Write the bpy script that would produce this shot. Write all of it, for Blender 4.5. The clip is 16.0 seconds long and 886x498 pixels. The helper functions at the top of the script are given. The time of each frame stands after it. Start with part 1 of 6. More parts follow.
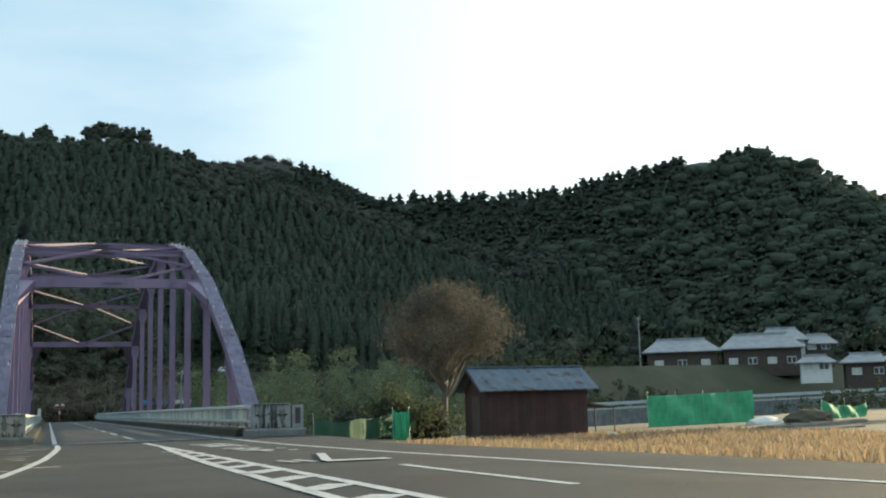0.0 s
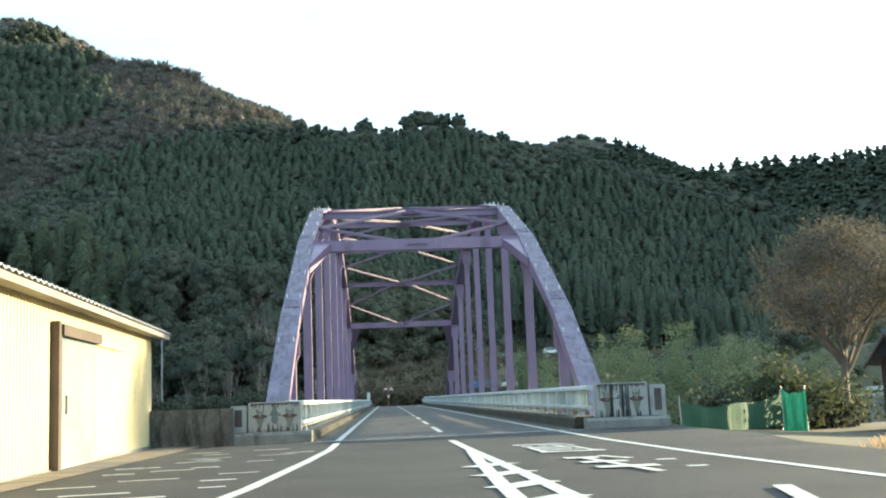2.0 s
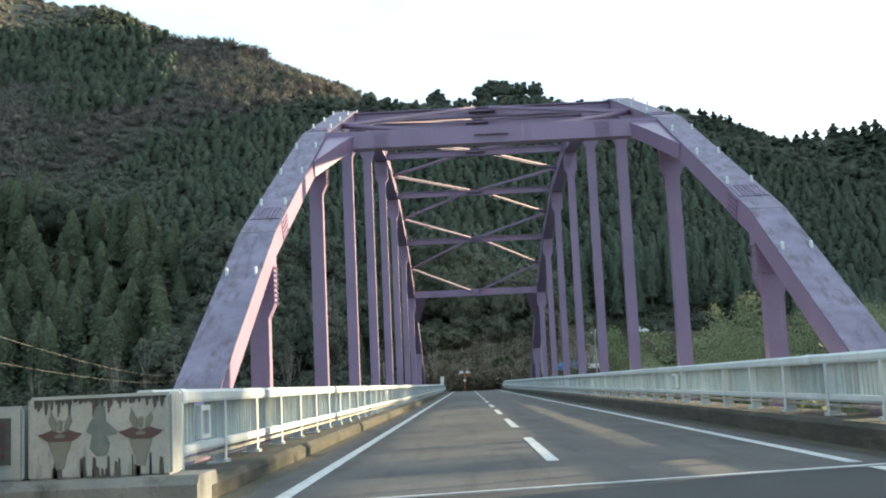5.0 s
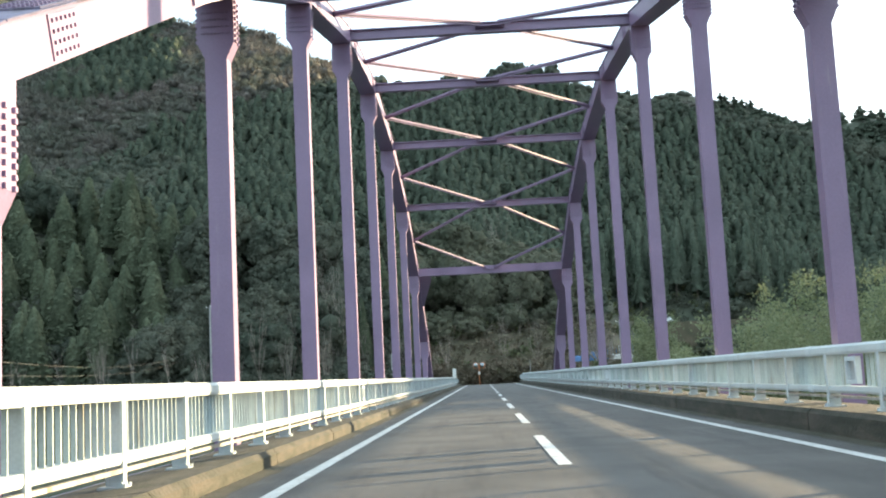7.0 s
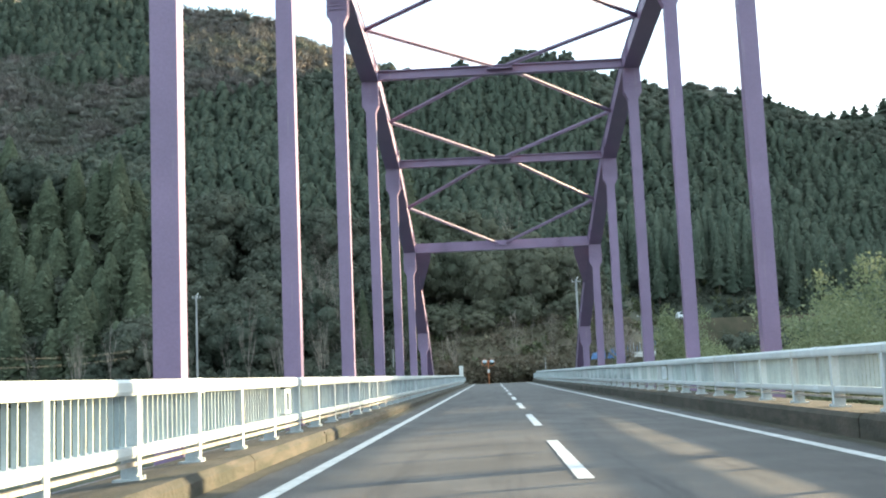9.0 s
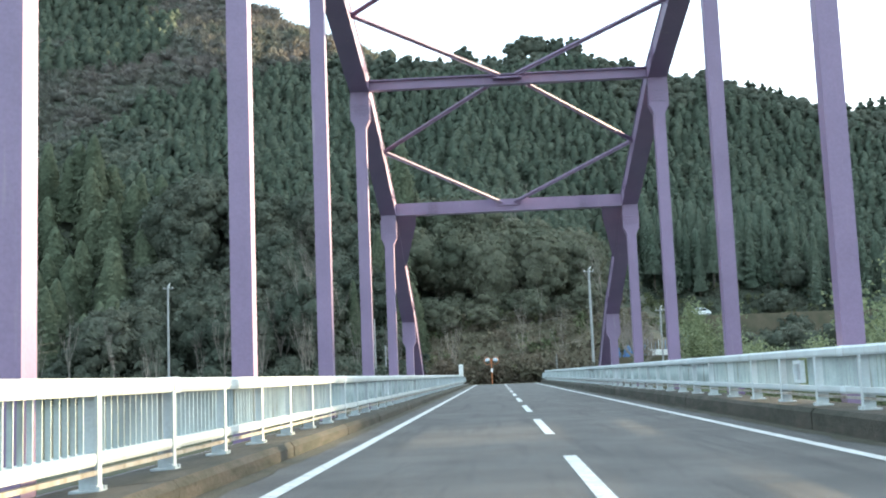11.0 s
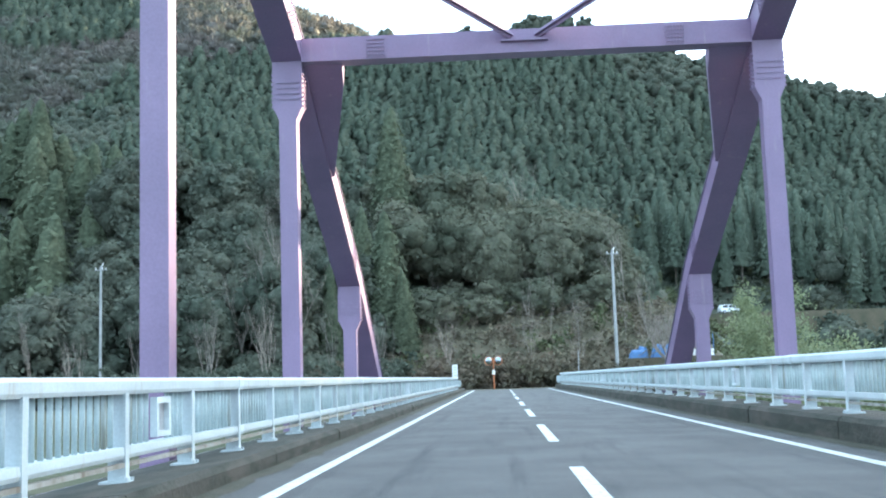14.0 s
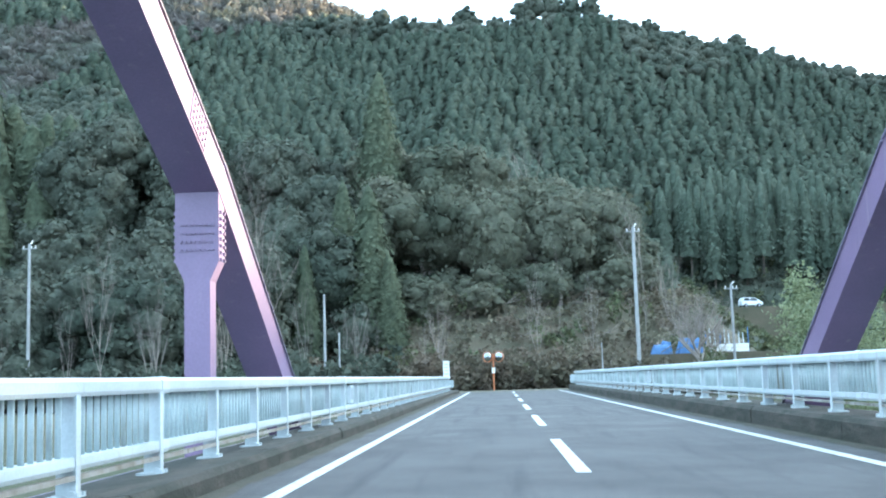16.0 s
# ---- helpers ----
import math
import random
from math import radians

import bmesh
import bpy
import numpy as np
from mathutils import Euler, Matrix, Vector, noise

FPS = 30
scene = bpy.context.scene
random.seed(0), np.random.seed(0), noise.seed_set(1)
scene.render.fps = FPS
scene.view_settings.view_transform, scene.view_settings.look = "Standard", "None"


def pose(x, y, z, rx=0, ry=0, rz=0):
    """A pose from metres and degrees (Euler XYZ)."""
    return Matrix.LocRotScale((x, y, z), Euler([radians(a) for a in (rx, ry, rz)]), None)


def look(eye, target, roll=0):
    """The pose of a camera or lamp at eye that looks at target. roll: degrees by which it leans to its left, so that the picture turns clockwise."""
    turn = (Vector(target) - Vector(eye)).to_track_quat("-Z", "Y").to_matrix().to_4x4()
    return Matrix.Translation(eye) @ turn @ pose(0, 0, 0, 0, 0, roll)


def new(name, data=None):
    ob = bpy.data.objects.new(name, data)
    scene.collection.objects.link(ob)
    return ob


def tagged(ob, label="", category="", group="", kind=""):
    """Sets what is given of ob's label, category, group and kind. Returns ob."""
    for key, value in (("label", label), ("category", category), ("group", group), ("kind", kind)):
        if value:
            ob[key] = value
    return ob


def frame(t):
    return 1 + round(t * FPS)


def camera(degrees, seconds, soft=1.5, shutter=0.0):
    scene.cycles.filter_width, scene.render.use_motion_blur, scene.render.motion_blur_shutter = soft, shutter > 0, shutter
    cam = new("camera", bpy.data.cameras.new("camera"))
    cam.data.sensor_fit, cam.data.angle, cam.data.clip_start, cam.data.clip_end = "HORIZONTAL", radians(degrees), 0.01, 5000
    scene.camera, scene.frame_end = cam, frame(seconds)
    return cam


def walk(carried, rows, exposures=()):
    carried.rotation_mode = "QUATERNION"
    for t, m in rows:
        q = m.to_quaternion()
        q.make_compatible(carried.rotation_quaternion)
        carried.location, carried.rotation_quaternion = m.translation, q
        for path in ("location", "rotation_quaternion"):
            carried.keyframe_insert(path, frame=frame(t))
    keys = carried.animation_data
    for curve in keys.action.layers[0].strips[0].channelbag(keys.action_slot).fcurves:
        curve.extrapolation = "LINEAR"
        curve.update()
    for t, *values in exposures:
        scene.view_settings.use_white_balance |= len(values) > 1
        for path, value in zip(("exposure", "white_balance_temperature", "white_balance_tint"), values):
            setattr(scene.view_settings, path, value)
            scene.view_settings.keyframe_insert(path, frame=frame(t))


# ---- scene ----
cam = camera(44.0, 16.0, soft=2.0)
ROWS = [
    (0, -2.890, -38.728, 0.912, -19.613, 8.141, 1.480),
    (0.5, -2.424, -36.380, 0.915, -16.569, 8.248, 1.832),
    (1, -1.979, -33.400, 0.935, -10.945, 8.129, 2.254),
    (1.5, -1.682, -30.488, 0.948, -5.370, 8.189, 2.144),
    (2, -1.445, -27.735, 0.952, -2.895, 7.712, 2.125),
    (2.5, -1.308, -24.878, 0.952, -1.287, 7.342, 1.766),
    (3, -1.167, -21.932, 0.962, -0.784, 7.308, 1.810),
    (3.5, -1.066, -18.954, 0.966, -0.349, 7.247, 2.018),
    (4, -1.010, -15.941, 0.964, 0.238, 7.195, 2.037),
    (4.2, -0.990, -14.790, 0.960, 0.460, 7.150, 2.030),
    (6.3, -0.871, -2.474, 0.943, 2.140, 6.782, 3.269),
    (6.5, -0.829, -1.306, 0.942, 2.103, 6.690, 3.091),
    (7, -0.779, 1.565, 0.940, 2.063, 6.735, 2.798),
    (7.5, -0.693, 4.361, 0.950, 2.045, 6.712, 2.137),
    (8, -0.701, 7.215, 0.958, 2.109, 6.662, 2.654),
    (8.5, -0.700, 10.097, 0.948, 2.402, 6.626, 2.382),
    (9, -0.755, 13.249, 0.935, 2.574, 6.648, 2.373),
    (11.5, -0.752, 29.556, 0.931, 2.784, 6.637, 2.211),
    (12, -0.741, 33.065, 0.939, 2.819, 6.690, 2.132),
    (12.5, -0.726, 36.628, 0.943, 2.803, 6.730, 1.748),
    (13, -0.749, 40.160, 0.935, 2.891, 6.825, 2.270),
    (13.5, -0.745, 43.667, 0.927, 2.893, 6.795, 2.098),
    (14, -0.722, 47.275, 0.926, 2.924, 6.771, 1.799),
    (14.5, -0.740, 51.096, 0.926, 2.962, 6.776, 2.122),
    (15, -0.730, 54.794, 0.940, 3.000, 6.806, 2.077),
    (15.5, -0.723, 58.487, 0.950, 3.013, 6.732, 1.866),
    (16, -0.755, 62.287, 0.941, 2.942, 6.712, 1.705),
]
EXPOSURES = [(0.0, 1.10, 6050, 4), (0.7, 1.44, 6000, 3), (1.5, 2.02, 5950, 3), (2.5, 2.06, 5900, 4), (4.0, 1.80, 6050, 9), (6.5, 2.29, 6300, 9), (9.0, 2.53, 6200, 9), (11.5, 2.85, 6100, 9), (13.5, 3.12, 5750, 9), (16.0, 3.33, 5450, 8)]
walk(cam, [(t, pose(x, y, z, 90 + pitch, roll, yaw)) for t, x, y, z, yaw, pitch, roll in ROWS], EXPOSURES)

# ---------- light ----------
SUN_AZ, SUN_EL = 64.0, 8.2           # degrees from +y towards +x, above the horizon
world = bpy.data.worlds.new("world")
scene.world = world
world.use_nodes = True
wn, wl = world.node_tree.nodes, world.node_tree.links
wn.clear()
w_out = wn.new("ShaderNodeOutputWorld")
w_bg = wn.new("ShaderNodeBackground")
w_sky = wn.new("ShaderNodeTexSky")
w_sky.sky_type = "NISHITA"
w_sky.sun_disc = False
w_sky.sun_elevation = radians(SUN_EL)
w_sky.sun_rotation = radians(SUN_AZ)
w_sky.air_density, w_sky.dust_density, w_sky.ozone_density = 1.0, 0.5, 2.0
w_co = wn.new("ShaderNodeTexCoord")
w_map = wn.new("ShaderNodeMapping")
w_map.inputs["Scale"].default_value = (1.0, 1.0, 3.2)
w_noise = wn.new("ShaderNodeTexNoise")
w_noise.inputs["Scale"].default_value = 2.1
w_noise.inputs["Detail"].default_value = 5.0
w_noise.inputs["Roughness"].default_value = 0.5
w_ramp = wn.new("ShaderNodeValToRGB")
w_ramp.color_ramp.elements[0].position = 0.34
w_ramp.color_ramp.elements[1].position = 0.54
w_mix = wn.new("ShaderNodeMixRGB")
w_dot = wn.new("ShaderNodeVectorMath")           # how near a direction lies to the sun's
w_dot.operation = "DOT_PRODUCT"
w_dot.inputs[1].default_value = (math.sin(radians(SUN_AZ)), math.cos(radians(SUN_AZ)), 0.14)
w_glow = wn.new("ShaderNodeMapRange")
w_glow.inputs["From Min"].default_value, w_glow.inputs["From Max"].default_value = 0.55, 0.97
w_cloud = wn.new("ShaderNodeMixRGB")             # thin cloud, brighter towards the sun
w_cloud.inputs["Color1"].default_value = (6.3, 7.7, 8.6, 1)
w_cloud.inputs["Color2"].default_value = (14.5, 14.5, 13.5, 1)
w_cover = wn.new("ShaderNodeMapRange")
w_cover.inputs["From Min"].default_value, w_cover.inputs["From Max"].default_value = 0.42, 0.72
w_most = wn.new("ShaderNodeMath")
w_most.operation = "MAXIMUM"
wl.new(w_co.outputs["Generated"], w_map.inputs["Vector"])
wl.new(w_map.outputs["Vector"], w_noise.inputs["Vector"])
wl.new(w_noise.outputs["Fac"], w_ramp.inputs["Fac"])
wl.new(w_co.outputs["Generated"], w_dot.inputs[0])
wl.new(w_dot.outputs["Value"], w_glow.inputs["Value"])
wl.new(w_dot.outputs["Value"], w_cover.inputs["Value"])
wl.new(w_glow.outputs["Result"], w_cloud.inputs["Fac"])
wl.new(w_cloud.outputs["Color"], w_mix.inputs["Color2"])
wl.new(w_ramp.outputs["Color"], w_most.inputs[0])
wl.new(w_cover.outputs["Result"], w_most.inputs[1])
wl.new(w_most.outputs["Value"], w_mix.inputs["Fac"])
w_haze = wn.new("ShaderNodeMixRGB")              # thin high haze over the clear sky
w_haze.inputs["Fac"].default_value = 0.7
w_haze.inputs["Color2"].default_value = (5.4, 8.1, 9.6, 1)
wl.new(w_sky.outputs["Color"], w_haze.inputs["Color1"])
wl.new(w_haze.outputs["Color"], w_mix.inputs["Color1"])
wl.new(w_mix.outputs["Color"], w_bg.inputs["Color"])
w_bg.inputs["Strength"].default_value = 0.050
wl.new(w_bg.outputs["Background"], w_out.inputs["Surface"])

sun = new("sun", bpy.data.lights.new("sun", "SUN"))
sun.data.energy = 5.0
sun.data.angle = radians(0.9)
sun.data.color = (1.0, 0.76, 0.44)
sx, sy = math.sin(radians(SUN_AZ)), math.cos(radians(SUN_AZ))
sun.matrix_world = look((sx * 300, sy * 300, 300 * math.tan(radians(SUN_EL))), (0, 0, 0))


# ---------- materials ----------
def mat(name, base, alt=None, rough=0.8, metal=0.0, scale=1.0, fine=None, bump=0.0, bump_scale=None, spread=(0.35, 0.65), vary=0.0, stretch=(1, 1, 1), spec=0.5, sheet=False, through_leaf=0.0, speck=0.18, relief=0.02):
    """Two colours mixed by a coarse noise, darkened or lightened by a fine grain, with relief."""
    m = bpy.data.materials.new(name)
    m.use_nodes = True
    n, l = m.node_tree.nodes, m.node_tree.links
    b = n["Principled BSDF"]
    b.inputs["Roughness"].default_value = rough
    b.inputs["Metallic"].default_value = metal
    b.inputs["Specular IOR Level"].default_value = spec
    co = n.new("ShaderNodeTexCoord")
    mp = n.new("ShaderNodeMapping")
    mp.inputs["Scale"].default_value = stretch
    geo = n.new("ShaderNodeNewGeometry")
    l.new(geo.outputs["Position"], mp.inputs["Vector"])
    a = n.new("ShaderNodeTexNoise")
    a.inputs["Scale"].default_value = scale
    a.inputs["Detail"].default_value = 6
    l.new(mp.outputs["Vector"], a.inputs["Vector"])
    r = n.new("ShaderNodeMapRange")
    r.inputs["From Min"].default_value, r.inputs["From Max"].default_value = spread
    l.new(a.outputs["Fac"], r.inputs["Value"])
    mix = n.new("ShaderNodeMixRGB")
    mix.inputs["Color1"].default_value = (*base, 1)
    mix.inputs["Color2"].default_value = (*(alt or base), 1)
    l.new(r.outputs["Result"], mix.inputs["Fac"])
    g = n.new("ShaderNodeTexNoise")
    g.inputs["Scale"].default_value = fine or scale * 12
    g.inputs["Detail"].default_value = 3
    l.new(mp.outputs["Vector"], g.inputs["Vector"])
    gr = n.new("ShaderNodeMapRange")
    gr.inputs["From Min"].default_value, gr.inputs["From Max"].default_value = (0.0, 1.0) if speck < 0.2 else (0.28, 0.72)
    gr.inputs["To Min"].default_value, gr.inputs["To Max"].default_value = 1 - speck, 1 + speck
    l.new(g.outputs["Fac"], gr.inputs["Value"])
    mul = n.new("ShaderNodeVectorMath")
    mul.operation = "SCALE"
    l.new(mix.outputs["Color"], mul.inputs[0])
    l.new(gr.outputs["Result"], mul.inputs["Scale"])
    last = mul
    if vary:
        if sheet:
            src = geo.outputs["Random Per Island"]
        else:
            oi = n.new("ShaderNodeObjectInfo")
            src = oi.outputs["Random"]
        vr = n.new("ShaderNodeMapRange")
        vr.inputs["To Min"].default_value, vr.inputs["To Max"].default_value = 1 - vary, 1 + vary
        l.new(src, vr.inputs["Value"])
        m2 = n.new("ShaderNodeVectorMath")
        m2.operation = "SCALE"
        l.new(last.outputs["Vector"], m2.inputs[0])
        l.new(vr.outputs["Result"], m2.inputs["Scale"])
        last = m2
    l.new(last.outputs["Vector"], b.inputs["Base Color"])
    if through_leaf:
        tl = n.new("ShaderNodeBsdfTranslucent")
        l.new(last.outputs["Vector"], tl.inputs["Color"])
        ms = n.new("ShaderNodeMixShader")
        ms.inputs["Fac"].default_value = through_leaf
        l.new(b.outputs["BSDF"], ms.inputs[1])
        l.new(tl.outputs["BSDF"], ms.inputs[2])
        l.new(ms.outputs["Shader"], n["Material Output"].inputs["Surface"])
    if bump:
        bp = n.new("ShaderNodeBump")
        bp.inputs["Strength"].default_value = bump
        bp.inputs["Distance"].default_value = relief
        h = n.new("ShaderNodeTexNoise")
        h.inputs["Scale"].default_value = bump_scale or (fine or scale * 12)
        h.inputs["Detail"].default_value = 4
        l.new(mp.outputs["Vector"], h.inputs["Vector"])
        l.new(h.outputs["Fac"], bp.inputs["Height"])
        l.new(bp.outputs["Normal"], b.inputs["Normal"])
    return m


def add_streaks(m, colour, low, high, stretch=(3.0, 3.0, 0.25), scale=2.0):
    """Stains that run down a surface, mixed over a material's colour."""
    n, l = m.node_tree.nodes, m.node_tree.links
    b = n["Principled BSDF"]
    src = b.inputs["Base Color"].links[0].from_socket
    geo = n.new("ShaderNodeNewGeometry")
    mp = n.new("ShaderNodeMapping")
    mp.inputs["Scale"].default_value = stretch
    l.new(geo.outputs["Position"], mp.inputs["Vector"])
    a = n.new("ShaderNodeTexNoise")
    a.inputs["Scale"].default_value = scale
    a.inputs["Detail"].default_value = 7
    a.inputs["Roughness"].default_value = 0.65
    l.new(mp.outputs["Vector"], a.inputs["Vector"])
    r = n.new("ShaderNodeMapRange")
    r.inputs["From Min"].default_value, r.inputs["From Max"].default_value = low, high
    l.new(a.outputs["Fac"], r.inputs["Value"])
    mix = n.new("ShaderNodeMixRGB")
    mix.inputs["Color2"].default_value = (*colour, 1)
    l.new(r.outputs["Result"], mix.inputs["Fac"])
    l.new(src, mix.inputs["Color1"])
    l.new(mix.outputs["Color"], b.inputs["Base Color"])
    return m


M_STEEL = add_streaks(mat("purple_paint", (0.190, 0.130, 0.215), (0.160, 0.110, 0.185), rough=0.42, scale=0.8, fine=30, bump=0.1, vary=0.06, spec=0.6), (0.25, 0.20, 0.24), 0.60, 0.75)
M_STEELTOP = add_streaks(mat("weathered_purple_paint", (0.185, 0.165, 0.232), (0.128, 0.112, 0.165), rough=0.8, scale=2.6, fine=28, bump=0.2), (0.085, 0.074, 0.095), 0.50, 0.66, stretch=(3.0, 0.8, 1.0), scale=2.2)
M_WHITE = add_streaks(mat("white_rail_paint", (0.455, 0.50, 0.505), (0.39, 0.43, 0.435), rough=0.5, scale=1.5, fine=40, vary=0.05), (0.30, 0.26, 0.20), 0.58, 0.78)
# rail paint darkened to stand for the slats' shade, with grime streaks over it
M_SLAT = add_streaks(mat("weathered_slat_paint", (0.35, 0.405, 0.40), (0.28, 0.335, 0.33), rough=0.55, scale=3.5, fine=40, vary=0.12), (0.17, 0.16, 0.12), 0.56, 0.72)
# lower bar: duller and browner than the rails, with darker streaks
M_LOWBAR = add_streaks(mat("grimy_bar_paint", (0.30, 0.29, 0.26), (0.20, 0.18, 0.15), rough=0.7, scale=2.5, fine=30), (0.12, 0.09, 0.06), 0.50, 0.66)
M_RAILGREY = mat("pale_grey_rail_paint", (0.52, 0.57, 0.58), (0.44, 0.48, 0.49), rough=0.5, scale=2)
M_GREYMETAL = mat("galvanised_steel", (0.42, 0.44, 0.45), (0.33, 0.34, 0.35), rough=0.5, metal=0.6, scale=4)
M_ASPHALT = add_streaks(mat("asphalt", (0.064, 0.063, 0.062), (0.092, 0.090, 0.088), rough=0.9, scale=0.7, fine=45, bump=0.6, bump_scale=70, spec=0.3), (0.048, 0.048, 0.049), 0.52, 0.70, stretch=(1.8, 0.10, 1.0), scale=1.4)
# approach asphalt; its bluish tone stands in for the shade lying there
M_ASPHALT2 = add_streaks(mat("newer_asphalt", (0.031, 0.034, 0.037), (0.046, 0.049, 0.051), rough=0.92, scale=0.45, fine=45, bump=0.6, bump_scale=70, spec=0.25), (0.063, 0.064, 0.063), 0.56, 0.76, stretch=(0.5, 0.35, 1.0), scale=0.9)
M_LINE = add_streaks(mat("road_paint", (0.50, 0.51, 0.50), (0.38, 0.39, 0.38), rough=0.85, scale=3, fine=60, bump=0.2), (0.10, 0.10, 0.10), 0.54, 0.70, stretch=(2, 2, 2), scale=8)
M_CONCRETE = add_streaks(mat("old_concrete", (0.19, 0.195, 0.19), (0.125, 0.13, 0.125), rough=0.92, scale=1.4, fine=25, bump=0.5), (0.05, 0.05, 0.046), 0.52, 0.72)
# weathered concrete, darkened further to stand for the shade on the wall
M_BLOCK = add_streaks(mat("weathered_block", (0.105, 0.108, 0.104), (0.062, 0.064, 0.063), rough=0.94, scale=1.8, fine=22, bump=0.5, speck=0.25), (0.030, 0.030, 0.028), 0.48, 0.64, stretch=(2.5, 2.5, 0.7))
M_CURB = add_streaks(mat("kerb_concrete", (0.058, 0.050, 0.038), (0.030, 0.029, 0.021), rough=0.95, scale=1.6, fine=22, bump=0.9), (0.020, 0.022, 0.013), 0.45, 0.60, stretch=(1.5, 0.5, 3))
M_PILLAR = add_streaks(mat("painted_concrete", (0.30, 0.315, 0.31), (0.235, 0.25, 0.245), rough=0.88, scale=2.0, fine=30, bump=0.3), (0.085, 0.085, 0.082), 0.57, 0.75, stretch=(4, 4, 0.6))
M_EARTH = mat("earth", (0.085, 0.075, 0.045), (0.055, 0.06, 0.032), rough=0.95, scale=0.2, fine=3, bump=0.5)
M_HILL = mat("forest_floor", (0.036, 0.047, 0.030), (0.052, 0.053, 0.034), rough=0.95, scale=0.05, fine=0.6, bump=0.4)
M_FIELD = mat("straw_field", (0.105, 0.086, 0.052), (0.070, 0.064, 0.040), rough=0.95, scale=0.25, fine=6, bump=0.5)
M_BANK = mat("dry_bank", (0.115, 0.092, 0.060), (0.065, 0.062, 0.036), rough=0.95, scale=0.35, fine=4, bump=0.6)
M_APRON = add_streaks(mat("sandy_concrete", (0.175, 0.150, 0.115), (0.115, 0.10, 0.078), rough=0.95, scale=0.8, fine=20, bump=0.3), (0.060, 0.055, 0.045), 0.48, 0.68, stretch=(1, 1, 1), scale=1.2)
M_DRYGRASS = mat("dry_grass", (0.36, 0.265, 0.165), (0.29, 0.225, 0.145), rough=0.95, scale=0.7, fine=9, vary=0.25, sheet=True, through_leaf=0.4)
M_CONIFER = mat("cedar_needles", (0.072, 0.088, 0.056), (0.100, 0.115, 0.073), rough=0.9, scale=0.13, fine=2.2, vary=0.10, sheet=True, spec=0.08, through_leaf=0.3, speck=0.38, bump=0.7, bump_scale=1.6, relief=0.30)
M_CONIFER2 = mat("cypress_needles", (0.088, 0.112, 0.082), (0.124, 0.146, 0.108), rough=0.9, scale=0.10, fine=1.5, vary=0.06, sheet=True, spec=0.08, through_leaf=0.35, speck=0.24, bump=0.7, bump_scale=1.1, relief=0.22)
M_LEAF = mat("evergreen_leaves", (0.063, 0.076, 0.057), (0.103, 0.109, 0.082), rough=0.85, scale=0.11, fine=2.4, vary=0.14, sheet=True, spec=0.10, through_leaf=0.3, speck=0.42, bump=0.8, bump_scale=2.2, relief=0.25)
# warmer green leaves, also lightened to put light into the knoll and its foot
M_LEAFLIT = mat("oak_leaves", (0.088, 0.098, 0.068), (0.142, 0.140, 0.100), rough=0.85, scale=0.11, fine=2.4, vary=0.10, sheet=True, spec=0.10, through_leaf=0.35, speck=0.32, bump=0.7, bump_scale=2.2, relief=0.22)
M_LEAF_GREY = mat("bare_twigs_haze", (0.122, 0.104, 0.092), (0.084, 0.092, 0.070), rough=0.9, scale=0.05, fine=0.9, vary=0.10, sheet=True, through_leaf=0.3, speck=0.40, bump=0.8, bump_scale=0.9, relief=0.5)
M_BAMBOO = mat("bamboo_leaves", (0.205, 0.226, 0.120), (0.154, 0.184, 0.096), rough=0.75, scale=0.3, fine=2.0, vary=0.12, sheet=True, through_leaf=0.4)
M_BARK = mat("grey_bark", (0.16, 0.13, 0.10), (0.10, 0.085, 0.07), rough=0.95, scale=1.5, fine=12, bump=0.6)
M_CREAM = add_streaks(mat("cream_steel_siding", (0.58, 0.50, 0.28), (0.52, 0.445, 0.25), rough=0.65, scale=0.6, fine=12), (0.40, 0.35, 0.21), 0.58, 0.78)
M_DOORBLUE = add_streaks(mat("pale_blue_steel_door", (0.25, 0.30, 0.31), (0.21, 0.26, 0.27), rough=0.6, scale=0.8, fine=14), (0.20, 0.19, 0.15), 0.6, 0.8)
M_BROWNWOOD = mat("dark_red_boards", (0.065, 0.030, 0.024), (0.045, 0.022, 0.018), rough=0.8, scale=1.5, fine=18, vary=0.18, bump=0.3)
M_ROOF = add_streaks(mat("rusty_blue_roof", (0.095, 0.125, 0.165), (0.135, 0.16, 0.19), rough=0.7, scale=1.2, fine=14, spec=0.3), (0.075, 0.05, 0.036), 0.54, 0.66, stretch=(1, 1, 1), scale=2)
M_ROOFGREY = mat("grey_roof_tiles", (0.20, 0.21, 0.22), (0.28, 0.29, 0.30), rough=0.45, scale=0.8, fine=6)
M_PLASTER = mat("white_plaster", (0.72, 0.70, 0.66), (0.62, 0.60, 0.56), rough=0.85, scale=0.6)
M_DARKWOOD = mat("dark_timber", (0.055, 0.042, 0.033), (0.08, 0.06, 0.045), rough=0.8, scale=1.5)
M_GLASS = mat("dark_window_glass", (0.03, 0.035, 0.04), rough=0.08, scale=1)
M_NET = mat("green_net", (0.05, 0.30, 0.14), (0.08, 0.40, 0.20), rough=0.8, scale=2, fine=20, bump=0.4)
# green net with the shadow that falls on the fence put into its colour
M_NETSHADED = mat("dark_green_net", (0.009, 0.050, 0.024), (0.015, 0.070, 0.034), rough=0.9, scale=2, fine=20, bump=0.4)
M_BANKGRASS = mat("bleached_bank_grass", (0.185, 0.160, 0.110), (0.125, 0.115, 0.078), rough=0.95, scale=0.5, fine=4, vary=0.35, sheet=True, through_leaf=0.3)
